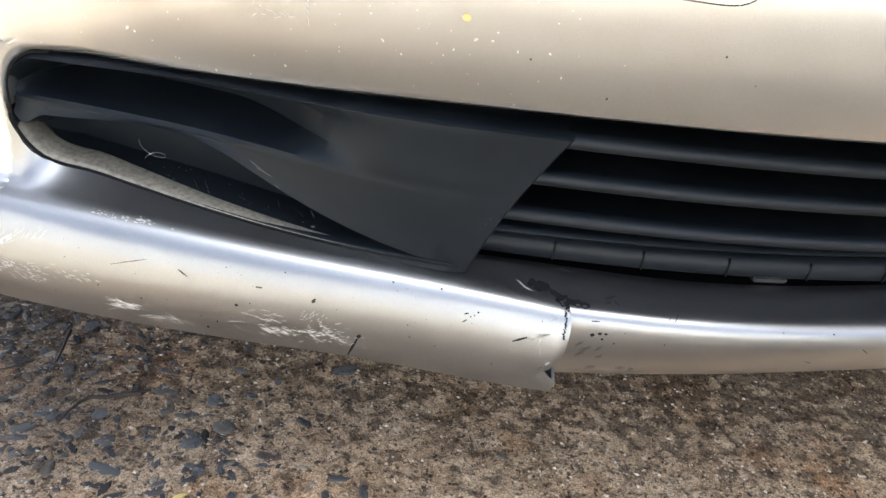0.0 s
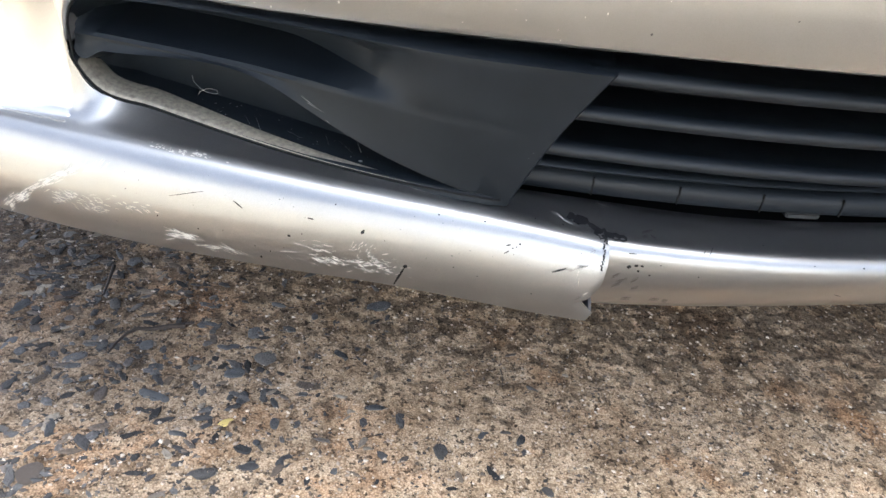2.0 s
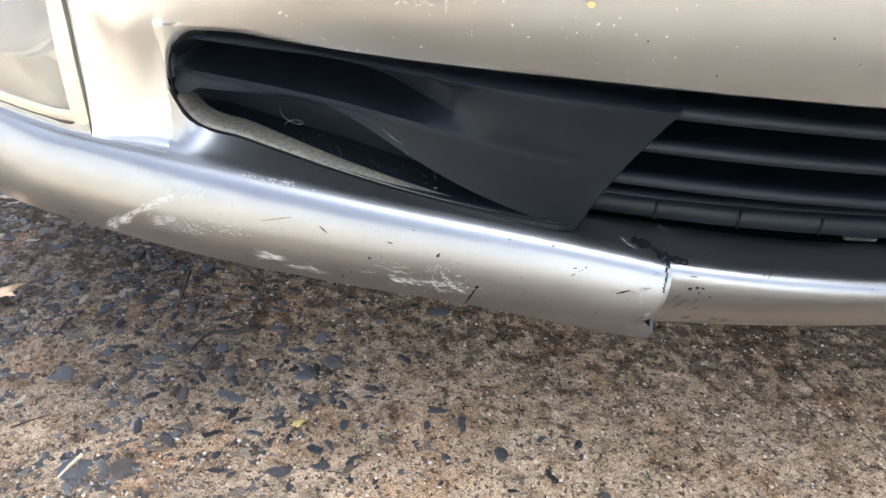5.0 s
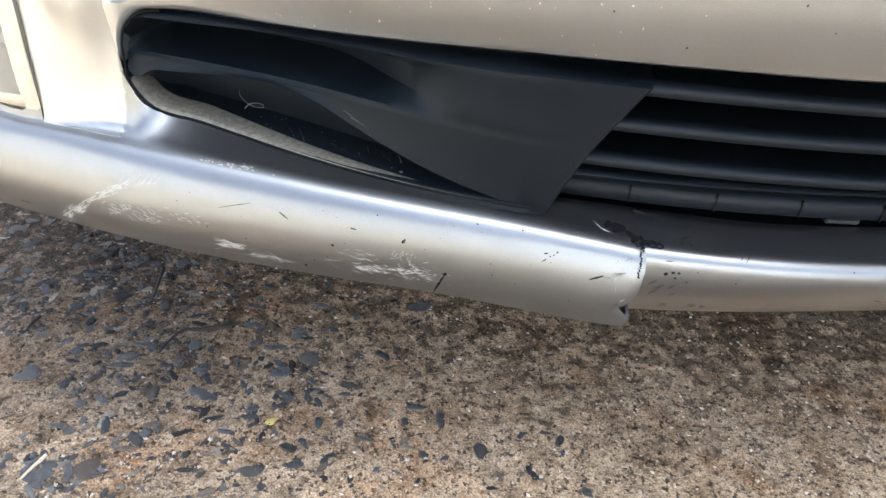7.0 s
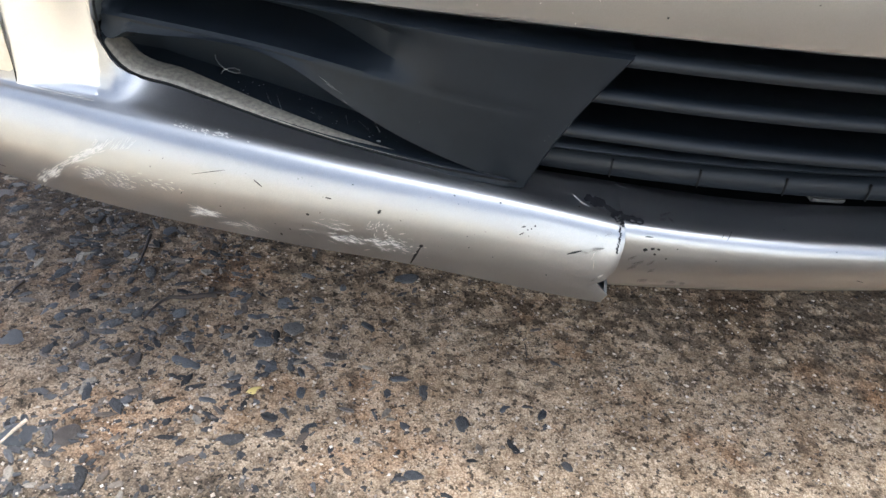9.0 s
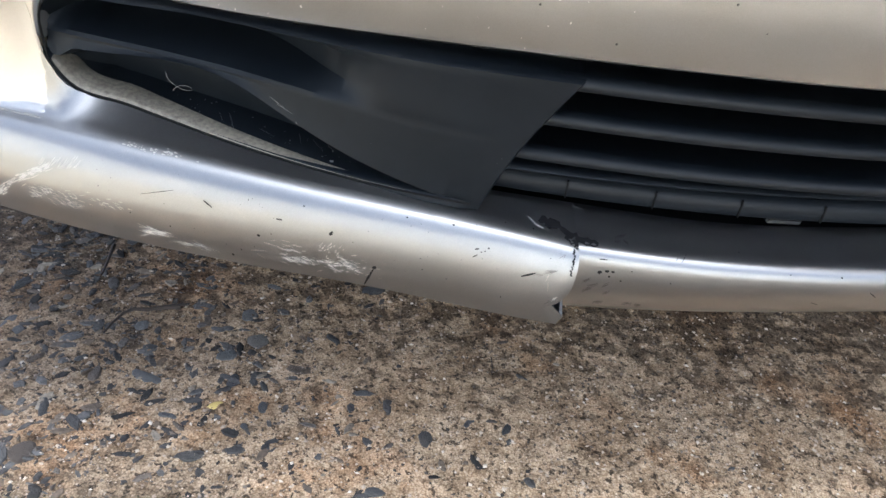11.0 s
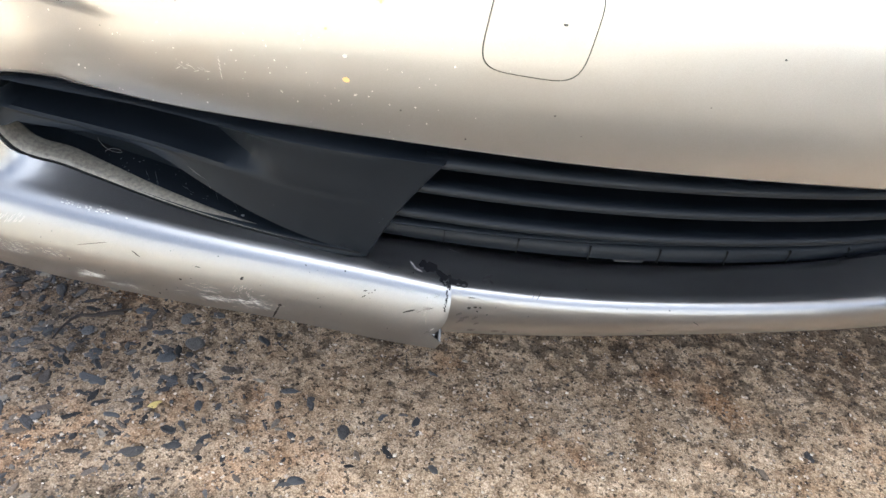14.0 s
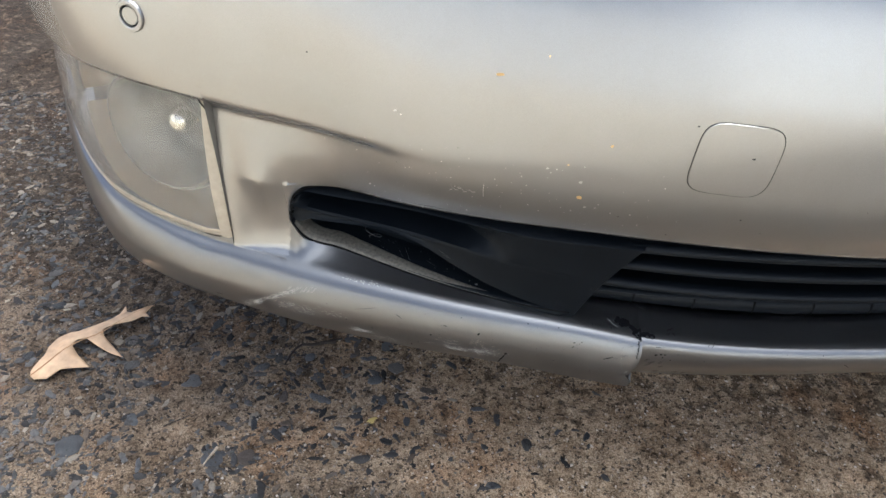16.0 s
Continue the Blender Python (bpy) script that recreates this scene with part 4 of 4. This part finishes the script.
# ---------------------------------------------------------------- things on the ground
def build_leaf():
    base, tip = Vector((-.693, .073)), Vector((-.5965, .218))
    ax = tip - base
    side = Vector((ax.y, -ax.x))
    out = [(0.0, 0.0), (0.0, 0.04), (0.06, 0.1), (0.17, 0.1), (0.25, 0.14), (0.33, 0.18), (0.32, 0.08), (0.33, 0.01), (0.36, -0.03), (0.39, -0.04), (0.44, -0.01), (0.47, 0.09), (0.5, 0.16), (0.55, 0.23), (0.55, 0.13), (0.55, 0.04), (0.57, 0.0), (0.61, -0.01), (0.69, 0.01), (0.78, 0.04), (0.86, 0.05), (0.9, 0.08), (0.9, 0.04), (1.01, -0.0), (0.9, -0.01), (0.83, -0.03), (0.81, -0.07), (0.84, -0.14), (0.77, -0.1), (0.7, -0.09), (0.64, -0.1), (0.53, -0.13), (0.45, -0.14), (0.41, -0.17), (0.31, -0.18), (0.21, -0.13), (0.16, -0.08), (0.07, -0.05), (0.02, -0.03)]
    def lift(s, w):
        mid = .014 * math.sin(math.pi * min(max(s, 0), 1)) ** .8
        return .0035 + mid * (1 - .8 * min(abs(w) / .24, 1)) + .008 * smooth(.75, 1, s) + .002 * math.sin(9 * s + 4 * w)
    place = lambda s, w: Vector((*(base + ax * s + side * w * (1.3 if w > 0 else 1)), lift(s, w)))
    bm = bmesh.new()
    vs = [bm.verts.new((s, w, 0)) for s, w in out]
    for tri in tessellate_polygon([[Vector((s, w, 0)) for s, w in out]]):
        bm.faces.new([vs[i] for i in tri])
    bmesh.ops.subdivide_edges(bm, edges=bm.edges[:], cuts=3, use_grid_fill=True)
    for v in bm.verts:
        v.co = place(v.co.x, v.co.y)
    leaf = part("leaf", bm, LEAF, None, sharp=80)
    thicken(leaf, .0005)
    tube("midrib", [place(i / 14, .01 * math.sin(i)) + Vector((0, 0, .0006)) for i in range(15)], .0009, VEIN, leaf, "darker brown rib", taper=True)
    return tagged(leaf, "curled dry tan oak leaf with deep lobes on the concrete", "leaf")


build_leaf()


def build_twig(pts, r, mat=TWIG, label="thin bent dark brown dry twig on the concrete"):
    ob = tube("twig", [Vector((x, y, .0066 + .0010 * (i % 2))) for i, (x, y) in enumerate(pts)], r, mat, None, taper=True)
    return tagged(ob, label, "twig", "twigs on the drive")


build_twig([(-.337, .209), (-.350, .204), (-.366, .197), (-.3785, .1935), (-.3855, .186), (-.389, .170), (-.391, .155)], .0028)
build_twig([(-.018, .211), (-.016, .196), (-.0165, .186)], .0007)
build_twig([(-.455, .238), (-.466, .222), (-.480, .213)], .0009)
build_twig([(-.330, .216), (-.345, .2085), (-.358, .2025), (-.375, .194)], .0014)
build_twig([(-.444, .292), (-.440, .276), (-.437, .261), (-.432, .238)], .0022)
build_twig([(-.526, .182), (-.5275, .170), (-.527, .157)], .0020)
build_twig([(-.427, .014), (-.430, .001), (-.434, -.013)], .0018, PALE_TWIG, "short bleached tan twig on the concrete")
build_twig([(-.50, .030), (-.488, .040), (-.476, .052)], .0010)


# ---------------------------------------------------------------- stones and grit set in the concrete
def stone_mesh():
    """A flat worn stone bedded in the concrete."""
    bm = bmesh.new()
    n = 11
    el, lean, ph = random.uniform(.38, .8), random.uniform(-.3, .3), random.uniform(0, 6)
    rs = [.9 + .13 * math.sin(2 * 2 * math.pi * i / n + ph) + random.uniform(-.13, .10) for i in range(n)]
    def ring(f, z, jit):
        out = []
        for i, r in enumerate(rs):
            a = 2 * math.pi * i / n
            x, y = f * r * math.cos(a), el * f * r * math.sin(a)
            out.append(bm.verts.new((x + lean * y, y, z + jit * random.uniform(-1, 1))))
        return out
    loops = [ring(1.04, -.30, 0), ring(1.0, .03, .02), ring(.88, .13, .02), ring(.55, .17, .04)]
    for p, q in zip(loops, loops[1:]):
        for i in range(n):
            bm.faces.new((p[i], p[(i + 1) % n], q[(i + 1) % n], q[i]))
    bm.faces.new(loops[-1])
    bmesh.ops.recalc_face_normals(bm, faces=bm.faces)
    for f in bm.faces:
        f.smooth = True
    me = bpy.data.meshes.new("stone")
    bm.to_mesh(me)
    bm.free()
    me.materials.append(STONE)
    return me


STONES = [stone_mesh() for _ in range(14)]
KNOWN = [(-.2723, .1586, .011), (-.2027, .1556, .013), (-.4853, .1526, .015), (-.2965, .0737, .009), (-.0702, .0957, .010), (.0029, .1243, .009), (-.0325, .1227, .007), (-.3317, .1133, .018), (-.3113, .1572, .010), (-.4976, .1041, .019),
         (-.4285, .0045, .018), (-.4489, .0990, .013), (.0144, .1942, .008), (-.2694, .2217, .012), (-.3921, .0120, .014), (.0246, .0672, .006), (-.6153, .3034, .020), (-.0120, .1290, .006), (-.345, .152, .011), (-.378, .108, .010), (-.2265, .127, .008),
         (-.256, .128, .009), (-.292, .192, .008), (-.318, .222, .014), (-.421, .149, .012), (-.365, .180, .009), (-.44, .052, .011), (-.40, .06, .012), (-.596, -.014, .020), (-.25, .185, .013), (.105, .075, .005), (.21, .12, .006)]
YELLOW = simple("yellow_stone", (0.50, 0.38, 0.12), 0.7, 0, 0.3, 200)


def put_stone(x, y, r):
    ob = new("stone", random.choice(STONES))
    ob.parent = ground
    ob.matrix_basis = pose(x, y, random.uniform(-.0006, .0006), random.gauss(0, 3), random.gauss(0, 3), random.uniform(0, 360)) @ Matrix.Diagonal((r, r, random.uniform(.006, .010), 1))


random.seed(11)
me = stone_mesh()
me.materials[0] = YELLOW
ob = new("stone", me)
ob.parent = ground
ob.matrix_basis = pose(-.26, .094, 0, 0, 0, 20) @ Matrix.Diagonal((.009, .009, .006, 1))
for x, y, r in KNOWN:
    put_stone(x, y, r)
made = 0
while made < 265:
    x, y = random.uniform(-1.05, .15), random.uniform(-.08, .70)
    if random.random() < smooth(.05, -.5, x + .25 * (y - .2)) ** 1.3 * .95 + .012:
        put_stone(x, y, random.choice((.003, .004, .005, .006, .007, .009, .011)) * random.uniform(.8, 1.3))
        made += 1


def build_grit(name, n, small, big, label, dark):
    rng = np.random.RandomState(5 + dark)
    if dark:
        turn = np.arange(6) * np.pi / 3
        shape = np.array([(np.cos(t), np.sin(t), -.3) for t in turn] + [(.8 * np.cos(t), .8 * np.sin(t), .8) for t in turn] + [(0, 0, 1)])
        tri = np.array([f for i in range(6) for f in ((i, (i + 1) % 6, 6 + i), (6 + i, (i + 1) % 6, 6 + (i + 1) % 6), (6 + i, 6 + (i + 1) % 6, 12))])
    else:
        shape = np.array([(1, 0, 0), (-1, 0, 0), (0, 1, 0), (0, -1, 0), (0, 0, 1), (0, 0, -1)], float)
        tri = np.array([(0, 2, 4), (2, 1, 4), (1, 3, 4), (3, 0, 4), (2, 0, 5), (1, 2, 5), (3, 1, 5), (0, 3, 5)])
    x = rng.uniform(-1.15, .7, n)
    y = rng.uniform(-.1, .75, n)
    if dark:
        keep = rng.rand(n) < np.clip((-.02 - x + .3 * (.15 - y)) / .5, .015, 1) ** 1.3
        x, y = x[keep], y[keep]
        n = len(x)
    r = small + (big - small) * rng.rand(n) ** (2.2 if dark else 3)
    a = rng.uniform(0, 2 * np.pi, n)
    v = shape[None] * (1 + (.33 if dark else .35) * rng.uniform(-1, 1, (n, len(shape), 3)))
    v[:, :, 2] *= .20 if dark else .55
    v[:, :, 0] *= rng.uniform(.9, 2.4 if dark else 1.7, (n, 1))
    v[:, :, 1] *= rng.uniform(.55, 1.0, (n, 1)) if dark else 1
    c, s_ = np.cos(a)[:, None], np.sin(a)[:, None]
    vx, vy = v[:, :, 0] * c - v[:, :, 1] * s_, v[:, :, 0] * s_ + v[:, :, 1] * c
    v = np.stack([vx, vy, v[:, :, 2]], -1) * r[:, None, None] + np.stack([x, y, rng.uniform(-.0012 if dark else 0, .0008, n)], -1)[:, None]
    f = (tri[None] + len(shape) * np.arange(n)[:, None, None]).reshape(-1, 3)
    me = bpy.data.meshes.new(name)
    me.from_pydata(v.reshape(-1, 3).tolist(), [], f.tolist())
    me.materials.append(STONE_STUFF if dark else GRIT)
    ob = new(name, me)
    return tagged(ob, label, "gravel", kind="stuff")


build_grit("grit", 48000, .0004, .0022, "fine tan, white and dark grit set in concrete", 0)
build_grit("stone_chips", 30000, .0009, .0058, "small blue-grey stone chips set in concrete", 1)
